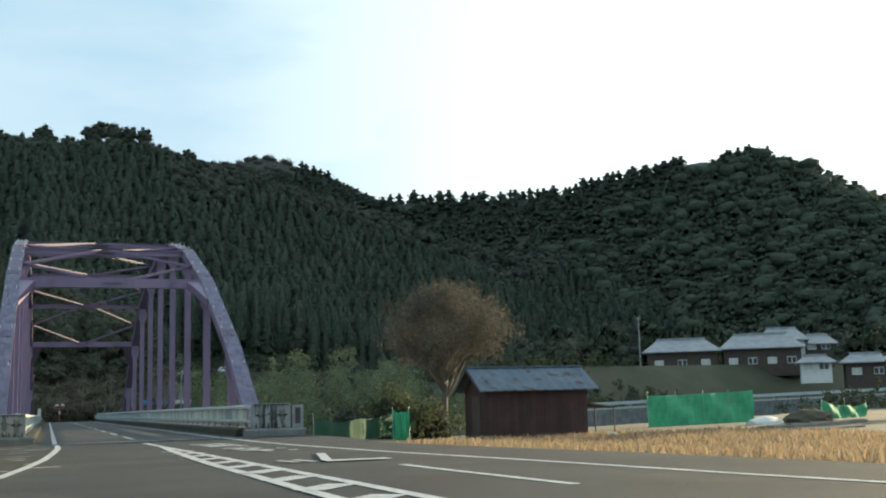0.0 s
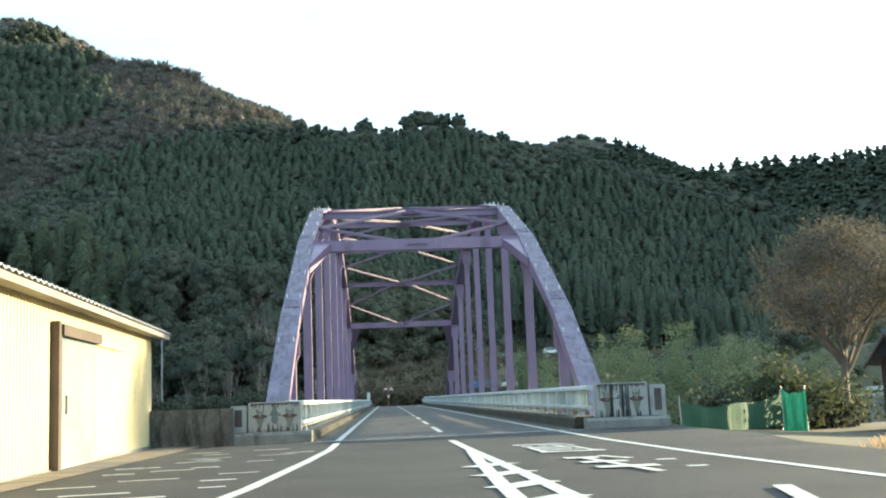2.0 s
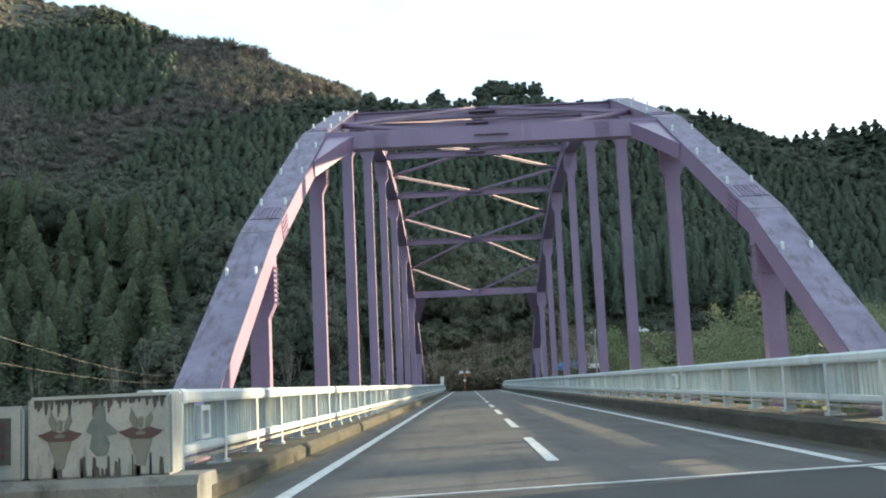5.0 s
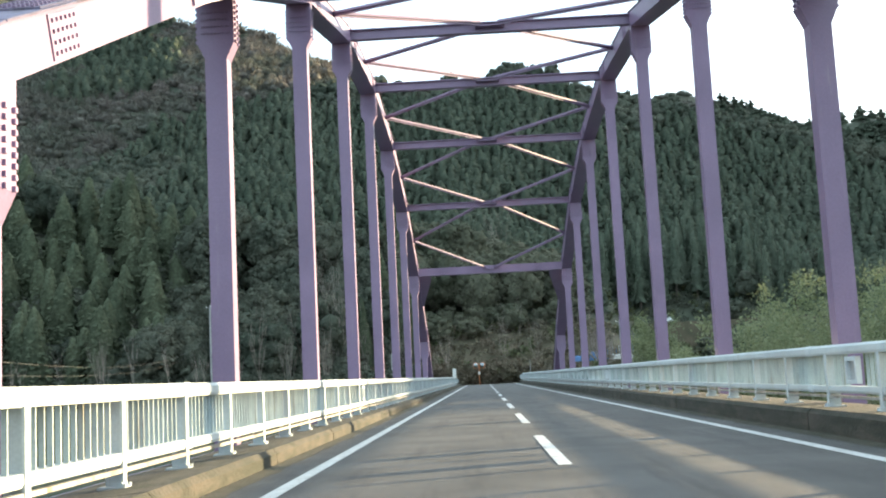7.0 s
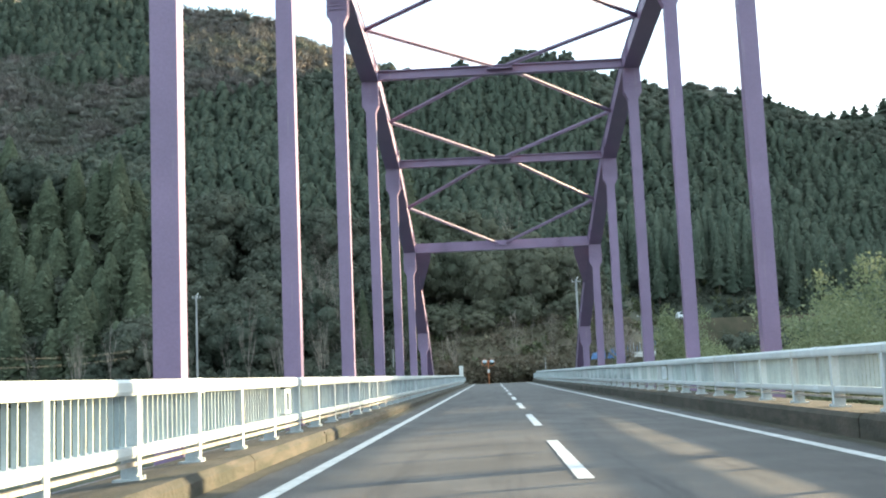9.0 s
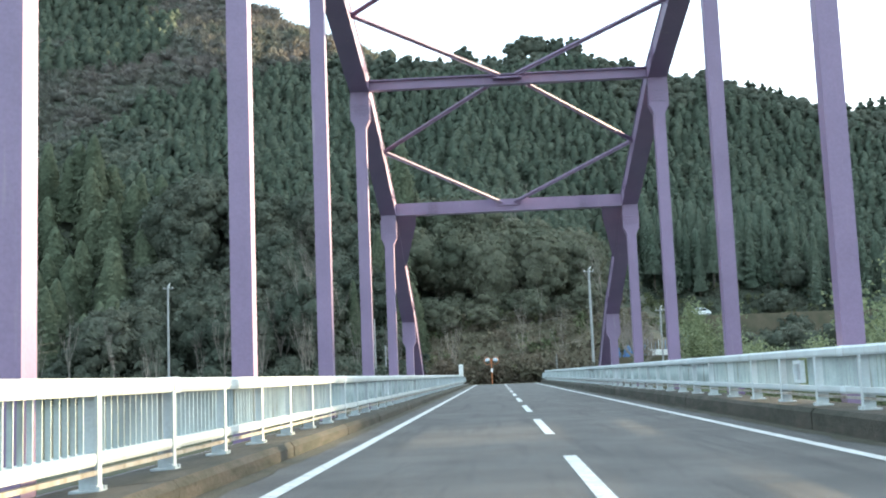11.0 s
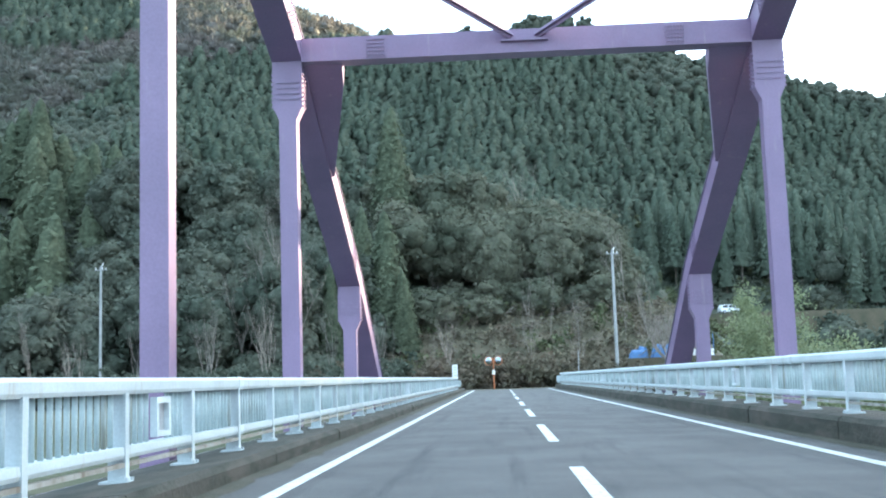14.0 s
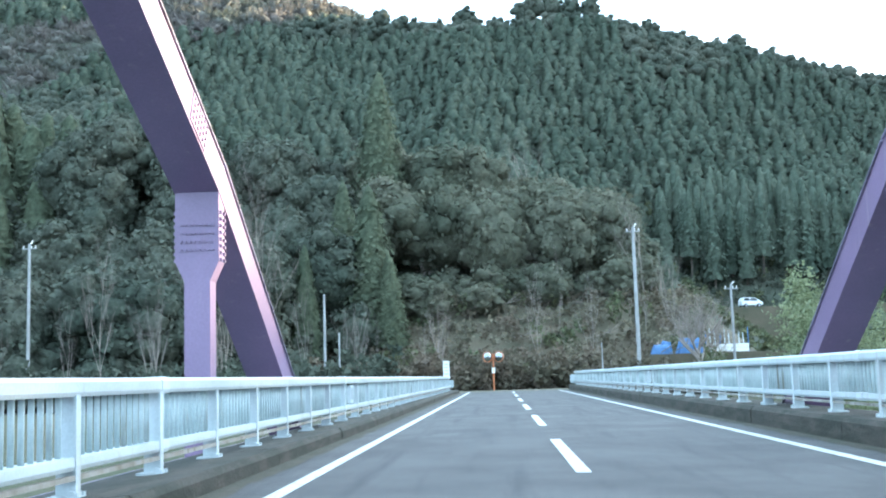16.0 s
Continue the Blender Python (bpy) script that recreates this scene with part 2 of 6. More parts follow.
M_SCRUBGREEN = mat("dull_green_scrub", (0.074, 0.092, 0.045), (0.108, 0.108, 0.052), rough=0.85, scale=0.25, fine=2, vary=0.35, sheet=True, through_leaf=0.3)
M_POLE = mat("pale_concrete_pole", (0.30, 0.30, 0.295), (0.23, 0.23, 0.225), rough=0.85, scale=1.2)
M_PAPER = mat("paper_screen", (0.55, 0.54, 0.50), rough=0.9, scale=2)
M_WIRE = mat("wire_sheath", (0.06, 0.06, 0.06), rough=0.7, scale=5)
M_EAVE = mat("grey_eave_boards", (0.20, 0.195, 0.18), (0.15, 0.145, 0.135), rough=0.85, scale=1.0)
M_DIRT = mat("gutter_dirt", (0.060, 0.052, 0.036), (0.036, 0.037, 0.022), rough=0.98, scale=2.5, fine=30, bump=0.9)
M_RUST = mat("rusty_steel", (0.17, 0.10, 0.06), (0.10, 0.07, 0.05), rough=0.9, scale=3)
M_ORANGE = mat("orange_paint", (0.42, 0.15, 0.06), rough=0.5, scale=3)
M_MIRROR = mat("mirror_glass", (0.28, 0.30, 0.31), rough=0.15, metal=1.0, scale=1)
M_DARK = mat("dark_rubber", (0.03, 0.03, 0.03), rough=0.8, scale=3)
M_TWIG = mat("bare_twigs", (0.27, 0.225, 0.19), (0.19, 0.165, 0.14), rough=0.9, scale=0.8, fine=6, vary=0.25, sheet=True)
M_RUSSET = mat("withered_leaves", (0.125, 0.108, 0.086), (0.088, 0.082, 0.062), rough=0.85, scale=0.6, fine=5, vary=0.3, sheet=True, through_leaf=0.4)
M_SHRUB = mat("brown_scrub", (0.135, 0.104, 0.074), (0.092, 0.084, 0.054), rough=0.9, scale=0.4, fine=3, vary=0.35, sheet=True, through_leaf=0.3)
M_BLACK = mat("black_stain", (0.045, 0.045, 0.043), (0.075, 0.075, 0.07), rough=0.9, scale=5)
M_RED = mat("faded_red_paint", (0.078, 0.046, 0.045), (0.060, 0.045, 0.044), rough=0.88, scale=6)
M_TEAL = mat("faded_teal_paint", (0.085, 0.12, 0.125), (0.13, 0.145, 0.145), rough=0.88, scale=9)
M_STALK = mat("faded_green_paint", (0.11, 0.125, 0.105), (0.15, 0.155, 0.14), rough=0.88, scale=6)
M_BLUE = mat("blue_tarpaulin", (0.05, 0.12, 0.26), (0.07, 0.16, 0.32), rough=0.6, scale=1.5)
M_CARWHITE = mat("white_car_paint", (0.75, 0.77, 0.78), rough=0.25, scale=2)
M_WATER = mat("river_water", (0.03, 0.05, 0.045), rough=0.08, scale=0.3, bump=0.15, bump_scale=1.5)


# ---------- mesh helpers ----------
def mesh_ob(name, bm, material, parent=None, label="", smooth=False):
    me = bpy.data.meshes.new(name)
    bmesh.ops.recalc_face_normals(bm, faces=bm.faces)
    bm.to_mesh(me)
    bm.free()
    me.materials.append(material)
    if smooth:
        for p in me.polygons:
            p.use_smooth = True
    ob = new(name, me)
    if parent:
        ob.parent = parent
    if label:
        tagged(ob, label=label)
    return ob


def part(name, bm, material, parent, label=""):
    return mesh_ob(name, bm, material, parent, label)


def box(bm, x0, x1, y0, y1, z0, z1, m=None):
    vs = [bm.verts.new((x, y, z)) for x in (x0, x1) for y in (y0, y1) for z in (z0, z1)]
    for f in ((0, 1, 3, 2), (4, 6, 7, 5), (0, 4, 5, 1), (2, 3, 7, 6), (0, 2, 6, 4), (1, 5, 7, 3)):
        bm.faces.new([vs[i] for i in f])
    if m is not None:
        for v in vs:
            v.co = m @ v.co
    return vs


def bar(bm, a, b, w, h, up=(0, 0, 1)):
    """A box of width w and height h from a to b."""
    a, b = Vector(a), Vector(b)
    d = (b - a).normalized()
    s = d.cross(Vector(up)).normalized()
    u = s.cross(d).normalized()
    vs = []
    for p in (a, b):
        for i, j in ((-1, -1), (1, -1), (1, 1), (-1, 1)):
            vs.append(bm.verts.new(p + s * (i * w / 2) + u * (j * h / 2)))
    for k in range(4):
        bm.faces.new((vs[k], vs[(k + 1) % 4], vs[4 + (k + 1) % 4], vs[4 + k]))
    bm.faces.new(vs[3::-1])
    bm.faces.new(vs[4:])


def rod(bm, a, b, r0, r1=None, n=8):
    """A tapered round bar from a to b."""
    r1 = r0 if r1 is None else r1
    a, b = Vector(a), Vector(b)
    d = (b - a).normalized()
    s = d.orthogonal().normalized()
    u = d.cross(s)
    lo, hi = [], []
    for k in range(n):
        c, q = math.cos(2 * math.pi * k / n), math.sin(2 * math.pi * k / n)
        lo.append(bm.verts.new(a + (s * c + u * q) * r0))
        hi.append(bm.verts.new(b + (s * c + u * q) * r1))
    for k in range(n):
        bm.faces.new((lo[k], lo[(k + 1) % n], hi[(k + 1) % n], hi[k]))
    bm.faces.new(lo[::-1])
    bm.faces.new(hi)


def loft(bm, rings):
    """Joins rings of equally many points and closes the ends."""
    rs = [[bm.verts.new(p) for p in r] for r in rings]
    k = len(rs[0])
    for a, b in zip(rs, rs[1:]):
        for i in range(k):
            bm.faces.new((a[i], a[(i + 1) % k], b[(i + 1) % k], b[i]))
    bm.faces.new(rs[0][::-1])
    bm.faces.new(rs[-1])


def prism(bm, outline, axis, lo, hi):
    """A flat outline pushed along an axis."""
    def at(p, v):
        q = list(p)
        q.insert("xyz".index(axis), v)
        return q
    loft(bm, [[at(p, lo) for p in outline], [at(p, hi) for p in outline]])


def array_ob(name, verts, faces, material, smooth=False):
    """An object from numpy arrays; all faces have the same number of corners."""
    verts, faces = np.asarray(verts, np.float32), np.asarray(faces, np.int32)
    me = bpy.data.meshes.new(name)
    me.vertices.add(len(verts))
    me.vertices.foreach_set("co", verts.ravel())
    k = faces.shape[1]
    me.loops.add(faces.size)
    me.loops.foreach_set("vertex_index", faces.ravel())
    me.polygons.add(len(faces))
    me.polygons.foreach_set("loop_start", np.arange(0, faces.size, k, dtype=np.int32))
    if smooth:
        me.polygons.foreach_set("use_smooth", np.ones(len(faces), bool))
    me.update(calc_edges=True)
    me.materials.append(material)
    return new(name, me)


def thing(name, x, y, z, label, category, group="", rz=0):
    ob = new(name)
    ob.matrix_world = pose(x, y, z, 0, 0, rz)
    return tagged(ob, label, category, group)


# ---------- terrain ----------
def smooth(v):
    v = np.clip(v, 0, 1)
    return v * v * (3 - 2 * v)


RIDGES = [   # each: slope of its sides, then the line of its crest
    (0.78, [(-61, 332, 82), (-46, 335, 91), (-20, 335, 89), (-5, 335, 90.5), (5, 335, 89.3), (12, 335, 91), (25, 335, 90), (32, 335, 86.5), (42, 335, 84.5), (58, 335, 79.5), (80, 335, 73.5), (100, 335, 69), (125, 337, 63), (180, 345, 51)]),
    (0.60, [(-5, 335, 87), (-8, 245, 38), (-6, 192, 14)]),
    (0.70, [(-46, 335, 88), (-58, 322, 72), (-70, 308, 54), (-78, 300, 42)]),
    (0.85, [(-190, 205, 42), (-120, 200, 37), (-90, 192, 33), (-78, 190, 31), (-65, 186, 28), (-48, 180, 21), (-30, 181, 19), (-12, 183, 17), (2, 184, 14), (12, 178, 9)]),
    (0.62, [(-300, 430, 154), (-200, 405, 144), (-165, 400, 142), (-143, 400, 142), (-103, 400, 138), (-88, 400, 136), (-78, 400, 133), (-68, 402, 125), (-57, 404, 118), (-46, 406, 111)]),
    (0.60, [(-165, 400, 136), (-150, 330, 96), (-135, 270, 62)]),
    (0.60, [(-420, 700, 305), (-340, 700, 295), (-279, 700, 273), (-260, 700, 266), (-233, 700, 264), (-214, 700, 253), (-199, 700, 241), (-150, 705, 210), (-80, 720, 165)]),
    (0.70, [(40, 560, 126), (104, 560, 142), (140, 560, 134), (170, 565, 112), (230, 570, 92)]),
    (0.62, [(100, 440, 87.5), (138, 420, 89.5), (208, 393, 93), (241, 374, 99), (276, 352, 108), (297, 336, 96), (317, 322, 72), (345, 305, 40)]),
    # three unseen spurs, added to shade the railings of the bridge's far half
    (0.50, [(262, 186, 47.5), (330, 219, 56), (420, 263, 68), (520, 312, 82)]),
    (0.50, [(262, 202, 47.5), (330, 235, 56), (420, 279, 68), (520, 328, 82)]),
    (0.50, [(262, 217, 48.0), (330, 250, 57), (420, 294, 69), (520, 343, 83)]),
    # three unseen ridges, added only to keep the low sun off the hills
    (1.50, [(2610, 1745, 640), (2500, 1960, 650), (2412, 2150, 650)]),
    (1.30, [(860, 640, 225), (880, 770, 246), (960, 860, 252)]),
    (0.90, [(-10, 835, 198), (60, 850, 205), (140, 870, 192), (240, 890, 178)]),
    # unseen spur added to shade the far bank
    (0.75, [(292, 250, 58), (420, 312, 83), (520, 360, 94)]),
]


def bank_y(x):
    return 6 + 0.75 * np.clip(x - 8, 0, 80)


def ground_z(x, y):
    x, y = np.asarray(x, float), np.asarray(y, float)
    z = -0.10 - 0.45 * smooth((x - 5.0) / 8.0) * smooth((y + 30) / 20)
    z = z - 0.5 * smooth((-x - 9.0) / 6.0)
    by = bank_y(x)
    z = z - 6.5 * smooth((y - by) / 14) * smooth((134 - y) / 12)
    z = np.where(y > 128, np.maximum(z, -0.6), z)
    z = z + 7.5 * smooth((x - 45) / 30) * smooth((y - 75) / 45) * smooth((200 - y) / 40)
    h = np.full(x.shape, -50.0)
    for slope, line in RIDGES:
        for (ax, ay, az), (bx, by2, bz) in zip(line, line[1:]):
            dx, dy = bx - ax, by2 - ay
            t = np.clip(((x - ax) * dx + (y - ay) * dy) / (dx * dx + dy * dy), 0, 1)
            d = np.hypot(x - ax - t * dx, y - ay - t * dy)
            h = np.maximum(h, az + t * (bz - az) - slope * d + np.where(d > 6, 2.0 * np.sin(d * 0.06 + x * 0.03), 0))
    wob = 1.0 * np.sin(x * 0.045 + 1.3) * np.sin(y * 0.05) + 0.6 * np.sin(x * 0.13 + y * 0.11)
    bank = -0.4 + 8.5 * smooth((y - 151) / 20) * smooth((70 - np.abs(x)) / 60) * smooth((29 - x) / 12)
    z = np.where(y > 145, np.maximum(z, bank), z)
    return np.maximum(z, (h + wob) * smooth((y - 148) / 12) - 50 * (1 - smooth((y - 148) / 12)))


def axis(parts):
    out = [np.arange(a, b, s) for a, b, s in parts]
    return np.unique(np.concatenate(out).round(3))


# the far columns and rows carry the unseen sun-blocking ridges
gx = axis([(-520, -160, 14), (-160, -40, 5), (-40, 40, 2), (40, 200, 5), (200, 560, 10), (560, 1200, 20), (1200, 3300, 60)])
gy = axis([(-160, -60, 10), (-60, 40, 1.5), (40, 130, 5), (130, 200, 2.5), (200, 460, 5), (460, 900, 14), (900, 1120, 20), (1120, 2800, 60)])
gX, gY = np.meshgrid(gx, gy)
gZ = ground_z(gX, gY)
gv = np.stack([gX, gY, gZ], -1).reshape(-1, 3)
ni, nj = len(gy), len(gx)
ids = np.arange(ni * nj).reshape(ni, nj)
gf = np.stack([ids[:-1, :-1], ids[:-1, 1:], ids[1:, 1:], ids[1:, :-1]], -1).reshape(-1, 4)
ground = array_ob("ground", gv, gf, M_HILL, smooth=True)
for extra in (M_FIELD, M_BANK, M_EARTH):
    ground.data.materials.append(extra)
mid = gv[gf].mean(1)
slot = np.where(mid[:, 1] < 45, 1, np.where((mid[:, 1] > 143) & (mid[:, 1] < 176) & (np.abs(mid[:, 0] - 3) < 22), 2, np.where(mid[:, 1] < 143, 3, 0)))
ground.data.polygons.foreach_set("material_index", slot.astype(np.int32))
tagged(ground, "brown and green earth of the river valley and wooded hills", "ground", kind="structure")

# ---------- road on both banks and bridge deck ----------
Y0, PANEL = 1.47, 8.339           # the arch's first node and the distance of the hangers
NODE_Z = (-1.30, 3.65, 7.40, 10.12, 11.74, 12.28, 11.74, 10.12, 7.40, 3.65, -1.30)
END = 131.0                       # far end of the deck
RIB_X, RIB_W, RIB_D = 4.655, 0.60, 0.46
LX, RX = -3.91, 3.93              # the two railings


def node(k, side):
    return Vector((side * RIB_X, Y0 + PANEL * k, NODE_Z[k]))


def road_z(y):
    return 0.09 * min(1.0, max(0.0, (-3.0 - y) / 20))


def strip(bm, pts, z=0.0):
    """A flat sheet from pairs of left and right points."""
    rows = [(bm.verts.new((a[0], a[1], road_z(a[1]) + z)), bm.verts.new((b[0], b[1], road_z(b[1]) + z))) for a, b in pts]
    for (a, b), (c, d) in zip(rows, rows[1:]):
        bm.faces.new((a, b, d, c))


bm = bmesh.new()
strip(bm, [((-7.0, y), (6.1 - 1.1 * float(smooth((-4 - y) / 9)) + 0.10 * max(0, -12 - y), y)) for y in (-70, -50, -40, -34, -30, -26, -23, -18, -14, -10, -6, -3)] + [((-7.0, -1.90), (6.1, 1.38))])
tagged(mesh_ob("road", bm, M_ASPHALT2), "worn grey asphalt road leading onto the bridge", "road", kind="structure")
bm = bmesh.new()
strip(bm, [((-3.32, -0.86), (3.52, 0.85))] + [((-3.32, y), (3.52, y)) for y in np.linspace(3, END, 12)])
tagged(mesh_ob("bridge_road", bm, M_ASPHALT), "grey asphalt carriageway of the bridge", "road", kind="structure")
bm = bmesh.new()
vs = [bm.verts.new(p) for p in ((-60, END + 1.5, -0.2), (60, END + 1.5, -0.2), (60, 146, -0.35), (-60, 146, -0.35))]
bm.faces.new(vs)
vs2 = [bm.verts.new(p) for p in ((-7, END, -0.004), (7, END, -0.004), (9, END + 1.6, -0.19), (-9, END + 1.6, -0.19))]
bm.faces.new(vs2)
tagged(mesh_ob("junction_road", bm, M_ASPHALT), "grey asphalt cross road at the far end of the bridge", "road", kind="structure")

bm = bmesh.new()
box(bm, -3.9, 3.9, -0.5, END, -0.45, -0.05)
tagged(mesh_ob("deck", bm, M_CONCRETE), "concrete deck slab of the bridge", "deck", kind="structure")
bm = bmesh.new()
loft(bm, [[(x, -0.93 + (x + 3.3) * 0.25, -0.1), (x, -0.83 + (x + 3.3) * 0.25, -0.1), (x, -0.83 + (x + 3.3) * 0.25, 0.005), (x, -0.93 + (x + 3.3) * 0.25, 0.005)] for x in (-3.5, 3.7)])
tagged(mesh_ob("expansion_joint", bm, M_GREYMETAL), "steel expansion joint across the road", "joint", kind="structure")
for nm, x0, x1, face in (("kerb_west", -4.38, -3.30, 1), ("kerb_east", 3.50, 4.45, -1)):
    bm = bmesh.new()
    y = -0.1 if face > 0 else 1.45
    while y < END:
        y1 = min(y + 5.0, END)
        j = random.uniform(-0.008, 0.008)
        t = 0.20 if face > 0 else 0.31
        prof = [(x0, -0.3), (x1, -0.3), (x1 + j, t - 0.06), (x1 - 0.05 + j, t), (x0, t - 0.075)] if face > 0 else [(x1, -0.3), (x1, t), (x0 + 0.05 + j, t), (x0 + j, t - 0.06), (x0, -0.3)]
        prism(bm, prof, "y", y + 0.015, y1 - 0.015)
        y = y1
    tagged(mesh_ob(nm, bm, M_CURB), "dark mossy concrete kerb under the bridge railing", "kerb", kind="structure")

for nm, xe, sg in (("gutter_dirt_west", -3.31, 1), ("gutter_dirt_east", 3.51, -1)):
    bm = bmesh.new()
    rows = []
    for i in range(420):
        y = (-0.1 if sg > 0 else 1.3) + i * (END - 1.4) / 420
        w = 0.20 + 0.10 * noise.noise(Vector((y * 0.9, sg, 0))) + 0.07 * noise.noise(Vector((y * 4.1, sg, 3)))
        rows.append((bm.verts.new((xe, y, 0.018)), bm.verts.new((xe + sg * max(0.05, w), y, 0.004))))
    for (a, b), (c, d) in zip(rows, rows[1:]):
        bm.faces.new((a, b, d, c))
    tagged(mesh_ob(nm, bm, M_DIRT), "dirt and moss gathered along the kerb", "dirt", kind="structure")


# painted lines
def line(name, pts, w, label, parent=None, z=0.006):
    bm = bmesh.new()
    strip(bm, [((x - w / 2, y), (x + w / 2, y)) for x, y in pts], z)
    return tagged(mesh_ob(name, bm, M_LINE), label, "road marking", kind="structure")


line("edge_line_west", [(-2.66, -0.7), (-2.66, 40), (-2.66, 90), (-2.66, END)], 0.15, "white edge line along the bridge road")
line("edge_line_east", [(2.86, 1.0), (2.86, 40), (2.86, 90), (2.86, END)], 0.15, "white edge line along the bridge road")
line("approach_line_west", [(-2.62, -2.2), (-2.60, -6), (-2.72, -10), (-2.95, -15.5), (-3.25, -19.5), (-3.9, -26), (-4.6, -34)], 0.16, "white edge line on the approach road")
line("approach_line_east", [(2.86, 0.45), (2.86, -6), (2.95, -12), (3.25, -18), (3.75, -23.5), (4.3, -28.5), (5.4, -36)], 0.16, "white edge line on the approach road")
for j in range(0, 13):
    line("centre_dash", [(0.02, 3.0 + 10 * j), (0.02, 8.6 + 10 * j)], 0.15, "white broken centre line on the bridge road")

# ---------- the arch bridge ----------
bridge = thing("arch_bridge", 0, 0, 0, "purple painted steel arch bridge with vertical hangers", "bridge")


def rib_ring(p, d, w, h):
    s = Vector((1, 0, 0))
    u = s.cross(d).normalized()
    return [p + s * (i * w / 2) + u * (j * h / 2) for i, j in ((-1, -1), (1, -1), (1, 1), (-1, 1))]


for side in (-1, 1):
    P = [node(k, side) for k in range(11)]
    bm = bmesh.new()
    rings = []
    for k in range(11):
        d = (P[min(k + 1, 10)] - P[max(k - 1, 0)]).normalized()
        rings.append(rib_ring(P[k], d, RIB_W, RIB_D))
    loft(bm, rings)
    rib = part("arch_rib", bm, M_STEEL, bridge)
    for k in range(10):
        bm = bmesh.new()
        d = (P[k + 1] - P[k]).normalized()
        u = Vector((1, 0, 0)).cross(d).normalized()
        a, b = P[k] + u * (RIB_D / 2 + 0.012), P[k + 1] + u * (RIB_D / 2 + 0.012)
        bar(bm, a, b, RIB_W + 0.06, 0.024, u)
        part("top_plate", bm, M_STEELTOP, rib, "weathered grey-purple top plate")
    for k in range(1, 10):
        ht = NODE_Z[k]
        y = Y0 + PANEL * k
        hw, hd, fw = 0.17, 0.15, RIB_W / 2
        cx = side * 4.655
        bm = bmesh.new()
        def ring(z, w0, w1, d):
            return [(w0, y - d, z), (w1, y - d, z), (w1, y + d, z), (w0, y + d, z)]
        lo, hi = cx - hw, cx + hw
        flo, fhi = side * RIB_X - fw, side * RIB_X + fw
        loft(bm, [ring(-0.6, lo, hi, hd), ring(ht - 1.36, lo, hi, hd), ring(ht - 1.10, flo + 0.01, fhi - 0.01, hd), ring(ht - 0.1, flo + 0.01, fhi - 0.01, hd)])
        hang = part("hanger", bm, M_STEEL, bridge)
        bm = bmesh.new()
        for r in range(4):
            for c in range(8):
                bx, bz = flo + 0.09 + c * (fhi - flo - 0.18) / 7, ht - 0.62 - r * 0.11
                box(bm, bx - 0.015, bx + 0.015, y - hd - 0.025, y - hd + 0.01, bz - 0.015, bz + 0.015)
        for r in range(8):
            for c in (-0.09, 0.09):
                bz = ht - 0.45 - r * 0.09
                for fx, sg in ((flo, -1), (fhi, 1)):
                    box(bm, fx - 0.02, fx + 0.02, y + c - 0.022, y + c + 0.022, bz - 0.022, bz + 0.022)
        tagged(part("bolts", bm, M_STEEL, hang), kind="stuff")
    for k in range(1, 10):
        q = P[k + 1] if k < 5 else P[k - 1]
        d = (q - P[k]).normalized()
        u = Vector((1, 0, 0)).cross(d).normalized()
        if u.z < 0:
            u = -u
        c = P[k] + d * 1.25
        bolts = bmesh.new()
        for face in (-1, 1):
            o = Vector((face * (RIB_W / 2 + 0.008), 0, 0))
            bm = bmesh.new()
            bar(bm, c - d * 0.35 + o, c + d * 0.35 + o, 0.016, RIB_D - 0.06, u)
            part("splice_plate", bm, M_STEEL, rib)
            for r in range(4):
                for e in range(6):
                    w = c + o + Vector((face * 0.012, 0, 0)) + d * (-0.28 + e * 0.112) + u * (-0.14 + r * 0.095)
                    bar(bolts, w - d * 0.018, w + d * 0.018, 0.03, 0.036, u)
        bm = bmesh.new()
        bar(bm, c - d * 0.4 + u * (RIB_D / 2 + 0.034), c + d * 0.4 + u * (RIB_D / 2 + 0.034), RIB_W - 0.04, 0.02, u)
        for r in range(6):
            for e in range(8):
                w = c + u * (RIB_D / 2 + 0.05) + Vector((-0.2 + r * 0.08, 0, 0)) + d * (-0.35 + e * 0.1)
                bar(bolts, w - d * 0.016, w + d * 0.016, 0.032, 0.026, u)
        tagged(part("bolts", bolts, M_STEEL, rib), kind="stuff")
        part("splice_plate", bm, M_STEELTOP, rib, "bolted splice plate")
    bm = bmesh.new()
    loft(bm, [[(0.02, -0.045, 0), (0.02, 0.045, 0), (0.02, 0.04, 0.12), (0.02, 0.0, 0.15), (0.02, -0.04, 0.12)], [(-0.02, -0.045, 0), (-0.02, 0.045, 0), (-0.02, 0.04, 0.12), (-0.02, 0.0, 0.15), (-0.02, -0.04, 0.12)]])
    lug = part("lifting_lug", bm, M_RAILGREY, rib)
    firstlug = True
    for k in range(10):
        for f in (0.2, 0.5, 0.8):
            for e in (-0.24, 0.24):
                w = P[k].lerp(P[k + 1], f)
                if w.z < 1.5:
                    continue
                ob = lug if firstlug else new("lifting_lug", lug.data)
                firstlug = False
                ob.parent = rib
                ob.location = (w.x + e, w.y, w.z + RIB_D / 2 + 0.03)
    bm = bmesh.new()
    box(bm, side * 4.80 - 0.25, side * 4.80 + 0.25, 0.6, Y0 + PANEL * 10 + 1.0, -1.5, -0.02)
    part("tie_girder", bm, M_STEEL, bridge)
    bm = bmesh.new()
    box(bm, side * 3.0 - 0.2, side * 3.0 + 0.2, Y0 + PANEL * 10 + 1.0, END, -1.8, -0.46)
    part("side_girder", bm, M_STEEL, bridge)

